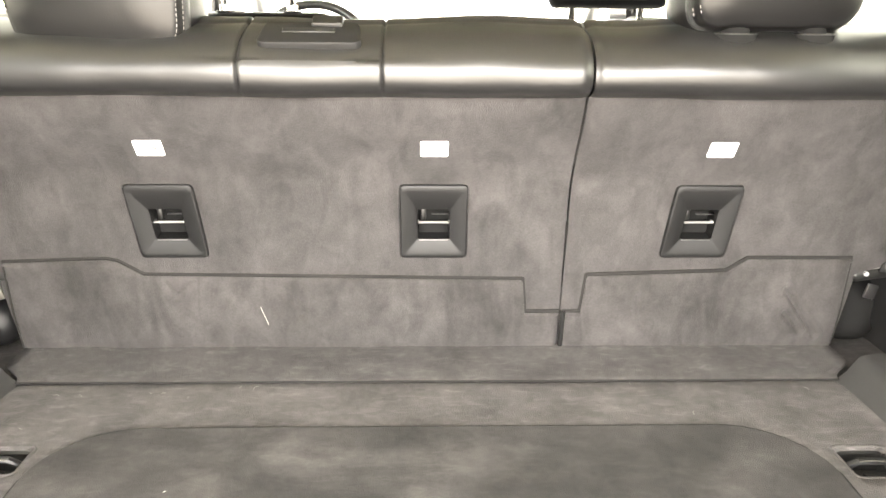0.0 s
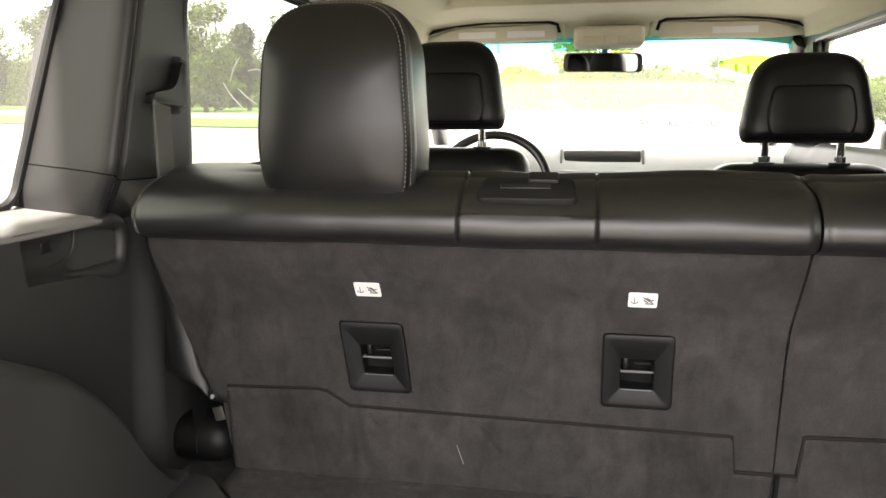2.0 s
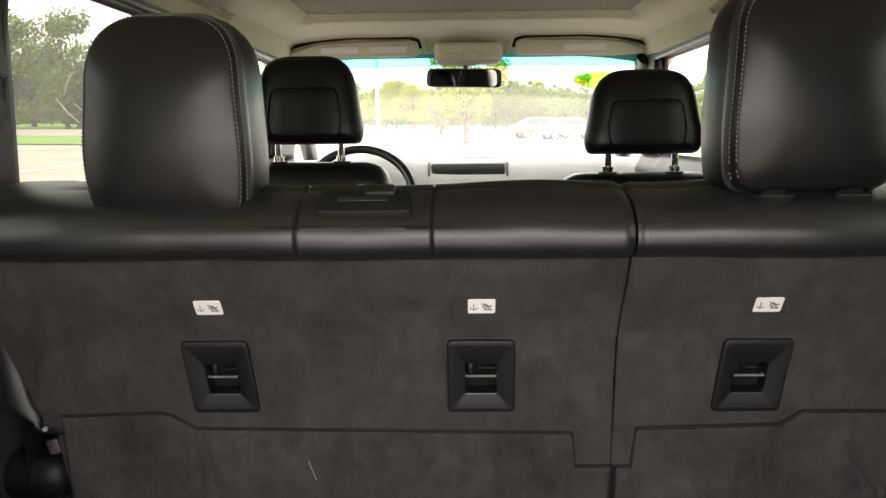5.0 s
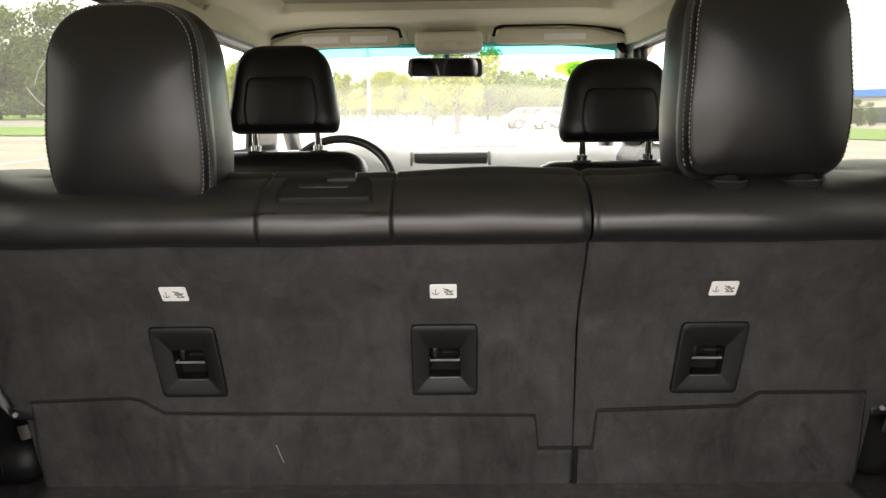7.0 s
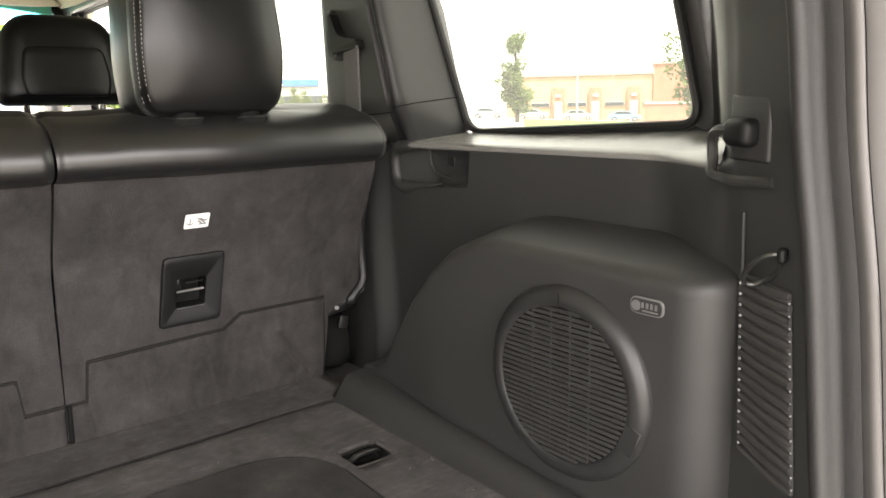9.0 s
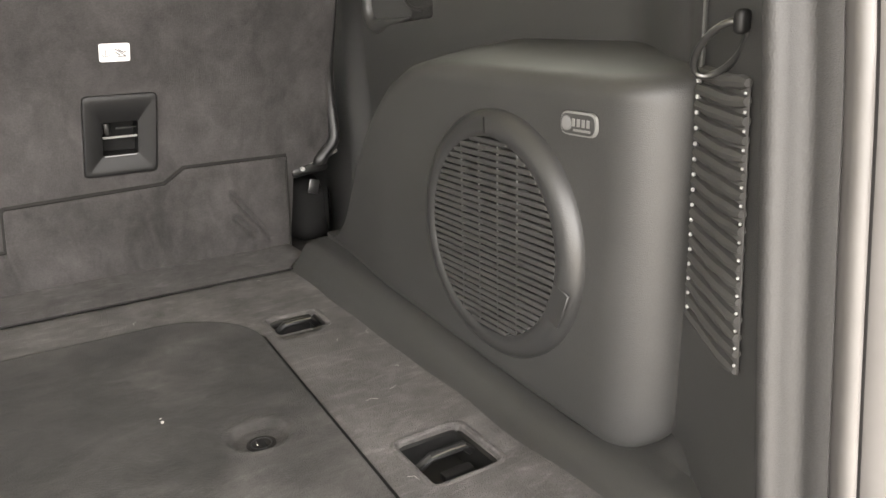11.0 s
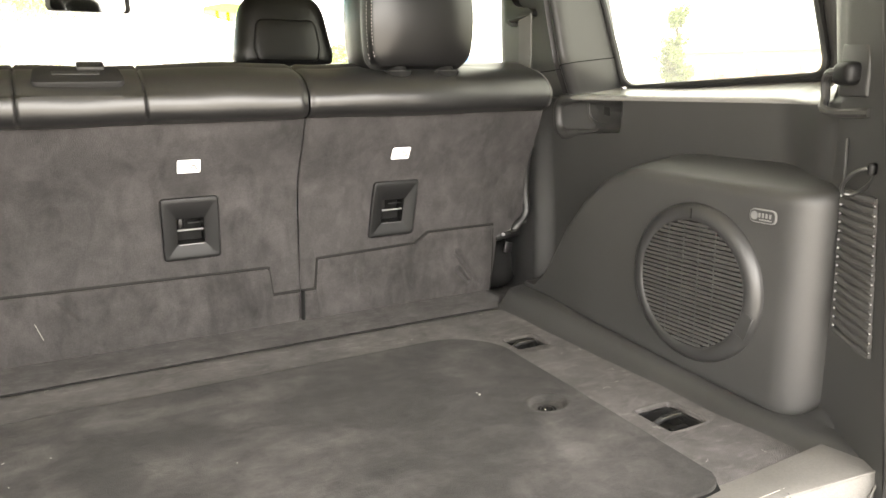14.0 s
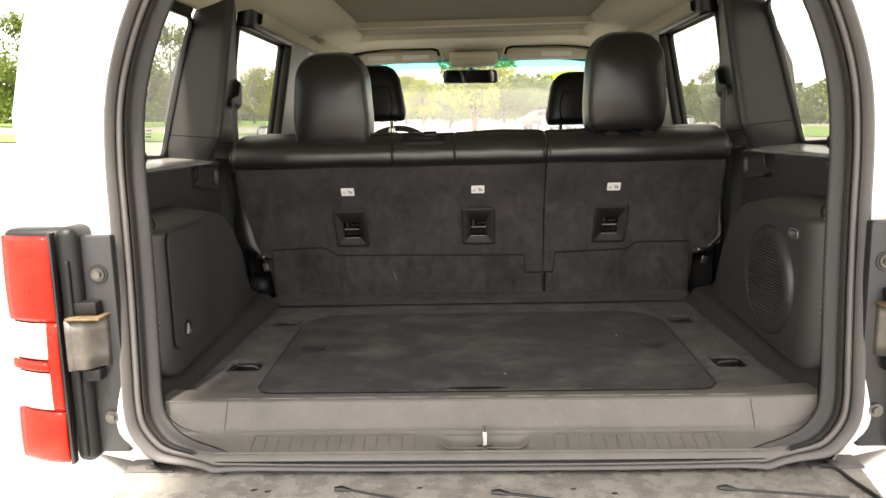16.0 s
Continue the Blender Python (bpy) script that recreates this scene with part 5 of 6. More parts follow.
# ---- cabin ahead ----
def front_seat(x, y, label, top, tall):
    t = thing("front_seat", label, "car seat", "front seats")
    o = rounded([(-.235, .62), (.235, .62), (.225, 1.05), (.19, top), (-.19, top), (-.225, 1.05)], [.03, .03, .1, .06, .06, .1], 7)
    part("seat_back", pillow(o, [(.5, .0), (.85, .004), (.96, .014), (1, .05), (1, .10), (.93, .14), (.6, .16)], Matrix.Translation((x, y, 0))), SEATBLACK, t, angle=70)
    for dx in (-.078, .078):
        p = part("post", tube_bm([(x + dx, y + .06, top - .03), (x + dx, y + .055, top + .075)], .0078, 10), CHROME, t)
        part("guide_sleeve", cyl_bm(.022, .006, 20, (x + dx, y + .06, top + .000)), BEZEL, p)
        part("collar", cyl_bm(.0125, .016, 20, (x + dx, y + .06, top + .008)), CHROME, p, "bright post collar")
    o = rounded([(-.128, 0), (.128, 0), (.137, .03), (.106, tall), (-.106, tall), (-.137, .03)], [.015, .015, .04, .066, .066, .04], 8)
    m_head = Matrix.Translation((x, y + .01, top + .050)) @ Matrix.Rotation(radians(-6), 4, "X")
    h = part("headrest", pillow(o, [(.3, -.008), (.7, -.007), (.88, -.002), (.96, .008), (1, .03), (1, .05), (.96, .08), (.85, .095), (.4, .10)], m_head), SEATBLACK, t, "black padded headrest", angle=60)
    o = rounded([(-.083, .012), (.083, .012), (.092, .05), (.080, tall * .62), (-.080, tall * .62), (-.092, .05)], [.012, .012, .03, .02, .02, .03], 5)
    part("rear_panel", pillow(o, [(.5, -.0125), (.9, -.0120), (.97, -.0105), (1, -.006), (1, .01)], m_head), SEATBLACK, h, "smooth rear panel of the headrest", angle=60)
    return t


front_seat(.402, 2.06, "black front passenger seat back with padded headrest", 1.230, .194)
front_seat(-.398, 2.13, "black driver's seat back with padded headrest", 1.260, .212)

wheel = thing("steering_wheel", "black steering wheel ahead of the driver's seat", "steering wheel")
mw = Matrix.Translation((-.362, 2.76, 1.118)) @ Matrix.Rotation(radians(62), 4, "X")
part("rim", place(tube_bm([(.183 * math.cos(a), .183 * math.sin(a), 0) for a in steps(0, 2 * math.pi * 47 / 48, 47)], .0145, 10, closed=True), mw), VINYL, wheel)
part("hub", place(box_bm(.15, .12, .05, .02, 3), mw), BLACKPL, wheel)
for a in (200, 340, 270):
    part("spoke", place(tube_bm([(0, 0, 0), (.18 * math.cos(radians(a)), .18 * math.sin(radians(a)), 0)], .014, 8), mw), BLACKPL, wheel)

dash = thing("dashboard", "grey dashboard with a black centre vent panel", "dashboard")
prof = curve_through([(3.28, .60), (3.27, .95), (3.29, 1.10), (3.33, 1.175), (3.40, 1.212), (3.55, 1.222), (3.85, 1.205), (4.05, 1.17)], 4)
link("cowl", sheet_mesh("cowl", steps(-.74, .74, 50), list(range(len(prof))),
     lambda x, k: (x, prof[k][0], prof[k][1] + (.030 * math.exp(-((x + .36) / .16) ** 2) if prof[k][1] > 1.1 else 0))), DASH, dash)
part("vent_panel", place(box_bm(.296, .03, .052, .006, 2), Matrix.Translation((.005, 3.345, 1.180)) @ Matrix.Rotation(radians(-30), 4, "X")), BLACKPL, dash, "black centre vent panel")
part("vent_surround", place(box_bm(.335, .03, .078, .008, 2), Matrix.Translation((.005, 3.355, 1.174)) @ Matrix.Rotation(radians(-30), 4, "X")), DASH, dash)

for z, h, q in ((1.128, .016, DASH), (1.112, .010, BLACKPL), (1.094, .018, DASH)):
    part("centre_strip", box_bm(.335, .02, h, .003, 2, at=(.005, 3.275 if q is DASH else 3.283, z)), q, dash)
for dx in (-.157, .157):
    part("vent_post", place(box_bm(.010, .034, .064, .003, 2), Matrix.Translation((.005 + dx, 3.342, 1.180)) @ Matrix.Rotation(radians(-30), 4, "X")), BADGE, dash, "silver vent edge")

mirror = thing("rear_view_mirror", "black rear-view mirror hanging from the windscreen", "mirror")
o = rounded([(-.139, -.032), (.139, -.032), (.135, .036), (-.135, .036)], .022, 6)
mm = Matrix.Translation((-.010, 3.10, 1.526)) @ Matrix.Rotation(radians(-7), 4, "Z") @ Matrix.Rotation(radians(1.5), 4, "Y") @ Matrix.Rotation(radians(4), 4, "X")
part("casing", pillow(o, [(.93, -.012), (1, -.006), (1, .012), (.8, .035)], mm), BLACKPL, mirror)
part("glass", place(pillow(o, [(.88, -.0135), (.88, -.0125)], Matrix()), mm), MIRRORGLASS, mirror, "silvered mirror glass")
part("stalk", tube_bm([(-.004, 3.13, 1.55), (-.002, 3.17, 1.59), (0, 3.18, 1.615)], .012, 8), BLACKPL, mirror)

console = thing("roof_console", "beige overhead console with switches and lamp lenses", "roof console")
part("body", box_bm(.235, .16, .066, .016, 3, at=(.005, 3.05, 1.608)), VISOR, console)
part("switch_panel", box_bm(.17, .004, .022, .003, 2, at=(.005, 2.9685, 1.594)), HEADLINER, console)
part("grip", box_bm(.044, .012, .026, .005, 2, at=(.01, 2.966, 1.594)), VISOR, console)
for s in (1, -1):
    v = thing("sun_visor", "pale beige folded sun visor with a white label", "sun visor", "sun visors")
    o = rounded([(.165, 1.599), (.53, 1.592), (.66, 1.602), (.53, 1.645), (.18, 1.652)], [.02, .05, .02, .05, .02], 5)
    part("panel", pillow([(s * x, z) for x, z in (o if s > 0 else o[::-1])], [(.9, .0), (1, .006), (1, .02), (.9, .03)], Matrix.Translation((0, 3.0, 0)) @ Matrix.Rotation(0, 4, "X")), VISOR, v)
    part("shadow_gap", tube_bm([(s * x, 2.984, z) for x, z in ((.160, 1.622), (.168, 1.648), (.20, 1.658), (.40, 1.660), (.52, 1.651), (.60, 1.633), (.655, 1.612))], .0058, 6), SHADE, v)
    part("surround", tube_bm([(s * x, 3.02, z) for x, z in ((.14, 1.605), (.150, 1.655), (.19, 1.670), (.40, 1.672), (.54, 1.663), (.68, 1.612))], .008, 8), HEADLINER, v)
    for cx, w in (((.41, .145),) if s > 0 else ((.275, .13), (.445, .13))):
        part("label", box_bm(w, .002, .022, .0006, 1, at=(s * cx, 2.9985, 1.620)), WHITEPL, v, "white printed label")
    hook = thing("coat_hook", "beige plastic coat hook below the headliner", "coat hook", "coat hooks")
    part("base", place(box_bm(.034, .070, .018, .007, 3), Matrix.Translation((s * .603, 2.17, 1.634)) @ Matrix.Rotation(radians(s * 38), 4, "Y")), VISOR, hook)
    for dy in (-.018, .018):
        part("prong", tube_bm([(s * .600, 2.17 + dy, 1.630), (s * .586, 2.165 + dy, 1.612), (s * .575, 2.155 + dy, 1.606), (s * .566, 2.150 + dy, 1.614)], [.009, .008, .0075, .006], 10), HEADLINER, hook)


# the headliner's edge above each door
for s in (1, -1):
    RAIL = [(.570, 1.650), (.598, 1.640), (.614, 1.625), (.620, 1.606), (.621, 1.592), (.626, 1.586), (.640, 1.585)]
    me = sheet_mesh("roof_rail", steps(1.52, 3.10, 40), list(range(7)), lambda y, k: (s * (RAIL[k][0] + (.012 if k > 3 else 0) * smooth(2.6, 3.1, y)), y, RAIL[k][1]), flip=s > 0)
    rail = link("roof_rail", me, HEADLINER, angle=80)
    tagged(rail, "beige cloth headliner edge above the side doors", "trim", kind="structure")


# doors with their windows, beside the seats
def door_u(z):
    return .735 - .16 * max(0, z - 1.20)


PANES = [("window_3", 1.440, 1.89, .0, -.12), ("window_4", 2.20, 3.02, .03, .22)]
EDGES = [(1.440, .0), (1.89, .12), (2.20, .03), (3.02, -.22)]
for s in (1, -1):
    def slant(y, z):
        """The door's cut lines lean with the window edges."""
        return y + lerp(EDGES, y) * max(0, min(z, 1.575) - 1.235)
    ys = sorted({*steps(1.44, 3.30, 40), *(e[0] for e in EDGES)})
    zs = sorted({*steps(.55, 1.70, 40), 1.235, 1.575})
    in_pane = lambda y, z: 1.235 < z < 1.575 and (1.440 < y < 1.89 or 2.20 < y < 3.02)
    d = link("door_1" if s > 0 else "door_2", sheet_mesh("door", ys, zs, lambda y, z: (s * (door_u(z) - .03 * (1 - smooth(1.19, 1.23, z))), slant(y, z), z), skip=in_pane, flip=s > 0), BLACKPL)
    thicken(d, .04, 1.0)
    tagged(d, "dark side doors with window frames", "door", kind="structure")
    for name, y0, y1, back, lean in PANES:
        w = thing(name if s > 0 else {"window_3": "window_5", "window_4": "window_6"}[name], "side door window with a black frame", "window", kind="structure")
        q = [(y0, 1.235), (y1, 1.235), (y1 - lean * .34, 1.575), (y0 + back * .34, 1.575)]
        line = rounded(q, .03, 5)
        part("gasket", tube_bm([(s * (door_u(z) - .002), y, z) for y, z in line], .010, 8, closed=True), GASKET, w)
        bm = bmesh.new()
        bm.faces.new([bm.verts.new((s * (door_u(z) + .012), y, z)) for y, z in line])
        part("pane", bm, PRIVACY if name == "window_3" else PANE, w, flat=True).visible_shadow = False
    if s < 0:
        smear = thing("glass_lines", "thin pale curved lines on the rear door glass", "smear", kind="stuff")
        for arc in (((1.62, 1.395), (1.66, 1.372), (1.72, 1.348)), ((1.68, 1.388), (1.72, 1.374), (1.77, 1.360)), ((1.645, 1.398), (1.655, 1.425), (1.675, 1.445)),
                    ((1.72, 1.452), (1.76, 1.458), (1.80, 1.452)), ((1.745, 1.476), (1.775, 1.466), (1.80, 1.448)), ((1.715, 1.422), (1.755, 1.428), (1.79, 1.424))):
            line = [(-(door_u(z) + .009), y, z) for y, z in curve_through(arc, 6)]
            part("streak", tube_bm(line, [.0004 + .0012 * math.sin(math.pi * i / (len(line) - 1)) for i in range(len(line))], 5), GLASSLINE, smear)
    belt = thing("seat_belt", "grey seat belt with a black pillar loop", "seat belt", "rear seat belts")
    part("webbing", place(box_bm(.004, .050, .135, .001, 1), Matrix.Translation((s * .662, 1.330, 1.290)) @ Matrix.Rotation(radians(-s * 6), 4, "Z")), BELT, belt)
    tri = rounded([(1.302, 1.352), (1.392, 1.346), (1.404, 1.412), (1.388, 1.416), (1.366, 1.374), (1.306, 1.366)], [.006, .012, .008, .008, .02, .006], 5)
    part("pillar_loop", pillow([(y, z) for y, z in tri], [(.92, -.010), (1, -.007), (1, .006)], Matrix.Translation((s * .668, 0, 0)) @ Matrix.Rotation(radians(90), 4, "Z") @ Matrix.Scale(-1 if s > 0 else 1, 4, (0, 1, 0))), BLACKPL, belt)
    slot = rounded([(1.386, 1.336), (1.412, 1.342), (1.420, 1.420), (1.398, 1.424)], .008, 4)
    part("adjuster", pillow([(y, z) for y, z in slot], [(.9, -.008), (1, -.004), (1, .006)], Matrix.Translation((s * .676, 0, 0)) @ Matrix.Rotation(radians(90), 4, "Z") @ Matrix.Scale(-1 if s > 0 else 1, 4, (0, 1, 0))), TRIM, belt)
    om = thing("door_mirror", "black door mirror outside the front window", "mirror", "door mirrors")
    part("shell", pillow(rounded([(-.10, -.07), (.10, -.07), (.10, .07), (-.10, .07)], .04, 5), [(.9, -.03), (1, -.01), (.9, .05), (.5, .09)], Matrix.Translation((s * .97, 2.95, 1.24))), BLACKPL, om)
    part("arm", box_bm(.14, .05, .04, .01, 2, at=(s * .83, 2.97, 1.20)), BLACKPL, om)
    part("glass", box_bm(.17, .004, .11, .0015, 1, at=(s * .97, 2.917, 1.24)), MIRRORGLASS, om)

# windscreen with its sun strip and the sale stickers on it
screen = thing("window_7", "windscreen with a blue-green sun strip", "window", kind="structure")


def ws(u, v):
    """A place on the windscreen: u across from -1 to 1, v down from 0 to 1."""
    half = .62 + .10 * v
    return Vector((u * half, 3.12 + .85 * v - .05 * u * u, 1.592 - .40 * v - .012 * u * u))


ob = link("pane", sheet_mesh("pane", steps(-1, 1, 16), steps(.045, 1, 10), ws), SCREEN, screen)
part("lower_edge", tube_bm([ws(u, .97) + Vector((0, -.01, .012)) for u in steps(-.98, .98, 20)], .006, 6), GASKET, screen, "black lower edge of the windscreen")
ob.visible_shadow = False
ob = link("sun_strip", sheet_mesh("sun_strip", steps(-1, 1, 16), steps(-.05, .045, 4), ws), TINTBAND, screen, "blue-green shaded strip of the windscreen")
ob.visible_shadow = False
for s in (1, -1):
    part("pillar", tube_bm([ws(s * 1.03, v) for v in steps(-.03, 1, 8)], .035, 10), BLACKPL, screen)
arc = thing("windscreen_sticker", "green and yellow translucent sale sticker on the windscreen", "sticker")


def sticker_at(u, v):
    w = .64 + .33 * u
    top = .075 + .04 * (2 * u - 1) ** 2
    p = ws(w, top + (.10 + .10 * u) * v * math.sin(math.pi * min(1, u * .75 + .18)))
    return p + Vector((0, -.006, -.006))


link("band", sheet_mesh("band", steps(0, 1, 14), steps(0, .5, 3), sticker_at), STICKERGREEN, arc, "green arc").visible_shadow = False
link("field", sheet_mesh("field", steps(0, 1, 14), steps(.5, 1, 3), sticker_at), STICKERYELLOW, arc, "yellow field").visible_shadow = False
for k in range(3):
    u = .25 + .2 * k
    part("lettering_bar", tube_bm([sticker_at(u, .55) + Vector((0, -.002, 0)), sticker_at(u + .04, .95) + Vector((0, -.002, 0))], .006, 5), STICKERGREEN, arc).visible_shadow = False

# closing walls: fire wall, floor pan
pan = link("floor_pan", sheet_mesh("floor_pan", steps(-.80, .80, 8), steps(1.40, 4.1, 12), lambda x, y: (x, y, .50)), SHADE)
tagged(pan, "dark cabin floor ahead of the rear seats", "floor", kind="structure")
fw = link("bonnet", sheet_mesh("bonnet", steps(-.78, .78, 14), steps(4.0, 5.1, 10), lambda x, y: (x, y, 1.17 - .06 * (y - 4.0) ** 2 - .06 * x * x)), PAINT)
tagged(fw, "white car bonnet beyond the windscreen", "bonnet", kind="structure")
thicken(fw, .01)


# lint, frayed edge and a pale scratch
rnd = random.Random(21)
bms = []
for k in range(9):
    x, y = rnd.uniform(-.40, .40), rnd.uniform(.60, 1.1)
    a = rnd.uniform(0, 3.14)
    l = rnd.uniform(.0006, .0016)
    bms.append(tube_bm([(x - l * math.cos(a), y - l * math.sin(a), .8063), (x + l * math.cos(a), y + l * math.sin(a), .8066)], .0004, 4))
for x, y, r in ((.040, .652, .0018), (.30, .90, .0013)):
    bms.append(cyl_bm(r, .0016, 8, (x, y, .8068)))
for k in range(26):
    # stray hairs in the felt round the floor's edges and on the flap
    x, y = rnd.choice((-1, 1)) * rnd.uniform(.44, .55), rnd.uniform(.58, 1.22)
    if k % 3 == 0:
        x, y = rnd.uniform(-.5, .5), rnd.uniform(1.15, 1.24)
    a, l = rnd.uniform(0, 6.28), rnd.uniform(.004, .012)
    p, q = Vector((x, y, .8022)), Vector((x + l * math.cos(a), y + l * math.sin(a), .8026))
    bms.append(tube_bm([p, p.lerp(q, .5) + Vector((-math.sin(a), math.cos(a), .3)) * l * .2, q], .00018, 4))
tagged(part("lint", join(*bms), LINT), "pale lint specks on the lid's carpet", "lint", kind="stuff")
bms = []
x = -.47
while x < .47:
    l = rnd.uniform(.02, .09)
    bms.append(tube_bm([(x, .5375, .8047), (x + l * .5, .5375 + rnd.uniform(-.0008, .0008), .8051), (x + l, .5375, .8047)], .0004, 5))
    x += l + rnd.uniform(.0, .03)
tagged(part("frayed_edge", join(*bms), LINT, sill, "pale frayed carpet edge"), kind="stuff")
zs = steps(.852, .880, 6)
part("scratch", tube_bm([(-.226 - .016 * (z - .842) / .05, back_y(z) - .0055, z) for z in zs], .0004, 5), LINT, seat, "pale scratch on the felt flap")


# ---- the car's rear end ----
for s in (1, -1):
    lamp = thing("tail_lamp", "red and clear tail lamp in a dark housing", "tail lamp", "tail lamps")

    def lens(name, z0, z1, material, label, inner=.0, w=.094):
        # a slanted, slightly domed block
        me = sheet_mesh(name, steps(0, 1, 6), [0, .06, *steps(.15, .85, 4), .94, 1],
                        lambda u, v: (s * (lerp([(.73, .686), (1.13, .681)], z0 + (z1 - z0) * v) + inner + (w - inner) * u), .418 + .030 * ((inner + (w - inner) * u) / .094) ** 2 - .006 * math.sin(math.pi * v) ** .5 * (1 - .4 * u), z0 + .001 + (z1 - z0 - .002) * v), flip=s < 0)
        thicken(link(name, me, material, lamp, label), .010)
    lens("upper_lens", .980, 1.120, RED, "red upper lens")
    lens("inner_lens", .831, .980, RED, "red strip beside the clear lenses", 0, .018)
    lens("reversing_lens", .917, .979, CLEAR, "clear reversing lens", .0185)
    lens("middle_lens", .897, .916, RED, "red dividing lens", .0185)
    lens("indicator_lens", .832, .896, CLEAR, "clear indicator lens", .0185)
    lens("lower_lens", .742, .831, RED, "red lower lens")
    part("housing", box_bm(.100, .045, .385, .012, 3, at=(s * .731, .478, .934)), BEZEL, lamp)
    part("housing_flank", box_bm(.036, .070, .395, .016, 4, at=(s * .664, .462, .934)), BEZEL, lamp, "dark plastic flank")
    part("housing_ridge", box_bm(.008, .012, .33, .004, 3, at=(s * .660, .426, .914)), BEZEL, lamp)
    part("housing_lip", box_bm(.006, .016, .385, .0025, 2, at=(s * .6805, .424, .932)), BLACKPL, lamp)
    plate = thing("hinge_plate", "dark grey bolted plate beside the tail lamp", "body plate", "hinge plates")
    part("plate", box_bm(.058, .020, .368, .004, 2, at=(s * .626, .457, .931)), PLATEGREY, plate)
    for z in (1.052, .810):
        b = part("bolt", cyl_bm(.011, .006, 20, (s * .622, .446, z), "Y"), DARKSTEEL, plate)
        part("bolt_head", cyl_bm(.0065, .006, 6, (s * .622, .442, z), "Y"), STEEL, b)
    part("bolt_seat", cyl_bm(.016, .003, 24, (s * .622, .4465, 1.052), "Y"), BLACKPL, plate)
    hinge = thing("gate_bracket", "weathered zinc-plated steel bracket with rust-stained edge", "bracket", "gate brackets")
    me = sheet_mesh("plate", steps(0, 1, 10), steps(.902, .984, 4), lambda t, z: (s * (.612 + .052 * t), .446 - .040 * t ** .7 + .004 * math.sin(t * 9), z), flip=s < 0)
    thicken(link("plate", me, STEEL, hinge), .006)
    part("top_edge", box_bm(.056, .040, .004, .0015, 2, at=(s * .637, .428, .9865)), RUST, hinge, "rust-stained upper edge")
    part("upper_tab", box_bm(.040, .030, .022, .004, 2, at=(s * .640, .440, 1.000)), BEZEL, hinge)
    part("lower_tab", box_bm(.032, .030, .020, .004, 2, at=(s * .640, .440, .889)), BEZEL, hinge)
bumper = thing("bumper", "white rear bumper with a wet black step pad", "bumper")
BP = curve_through([(.470, .690), (.455, .702), (.43, .704), (.36, .700), (.27, .694), (.235, .682), (.22, .655), (.215, .60), (.225, .45)], 4)
link("skin", sheet_mesh("skin", steps(-.86, .86, 60), list(range(len(BP))), lambda x, k: (x, BP[k][0] + .22 * max(0, abs(x) - .5) ** 2, BP[k][1] - .004), flip=True), PAINT, bumper)
pad = rounded([(-.580, .275), (.580, .275), (.620, .505), (-.620, .505)], .012, 5)
part("step_pad", plate_bm(pad, .695, .7085, .004, 2), STEPPAD, bumper, "wet black step pad")
for s in (1, -1):
    part("corner_tab", box_bm(.085, .046, .005, .002, 2, at=(s * .572, .472, .7100)), RUBBER, bumper, "raised corner tab of the pad")
    b = part("push_rivet", cyl_bm(.0115, .005, 20, (s * .570, .4645, .7140)), STEEL, bumper)
    part("rivet_head", cyl_bm(.0060, .004, 16, (s * .570, .4645, .7175)), DARKSTEEL, b)
# dark tapered rods with a blunt end, lying on the pad
for x, y, ex, ey in ((-.243, .386, -.110, .343), (.005, .373, .110, .350), (.356, .3835, .540, .352)):
    line = [(x, y, .7100), (x + .012, y - .001, .7110), (x + .022, y - .004, .7100), *((x + .03 + (ex - x - .03) * t, y - .005 + (ey - y + .005) * t, .7098) for t in steps(0, 1, 8))]
    part("streak", tube_bm(line, [.0038, .0058, .0040] + [.0020] * 9, 8), BLACKPL, bumper, "dark streak across the pad")
for x, y in ((-.373, .387), (-.350, .382), (-.108, .3915), (.134, .386), (.195, .3705)):
    part("chip", plate_bm(rounded([(x - .005, y - .003), (x + .004, y - .002), (x + .005, y + .003), (x - .004, y + .002)], .0015, 3), .7086, .7093), BLACKPL, bumper)
part("strap", tube_bm(curve_through([(.545, .452, .714), (.560, .437, .716), (.568, .405, .713), (.577, .366, .712), (.582, .33, .712)], 4), .0036, 8), BLACKPL, bumper, "dark bent strip at the pad's corner")


# ---- outside ----
SLOPE_Y, SLOPE_X = 0.021, -0.018


def ground_z(x, y):
    x, y = max(-130, min(130, x)), min(160, y)
    return SLOPE_Y * y + SLOPE_X * (x + max(0, x - 6))


def flat(name, x0, x1, y0, y1, lift, material, label, category, kind="structure", n=8):
    ob = link(name, sheet_mesh(name, steps(x0, x1, n), steps(y0, y1, n), lambda x, y: (x, y, ground_z(x, y) + lift)), material)
    return tagged(ob, label, category, kind=kind)


ground = link("ground", sheet_mesh("ground", [-4000, -130, 6, 130, 4000], [-4000, 0, 160, 4000], lambda x, y: (x, y, ground_z(x, y))), ASPHALT)
tagged(ground, "pale worn asphalt parking lot", "ground", kind="structure")
flat("lawn", -300, -14, 34, 49, .05, GRASS, "mown grass verge beside the parking lot", "lawn")
flat("road", -300, -14, 49.2, 74, .03, ROADMAT, "pale grey road beyond the grass verge", "road")
flat("lawn", -300, -14, 74.2, 400, .05, GRASS, "grass below the far trees", "lawn")


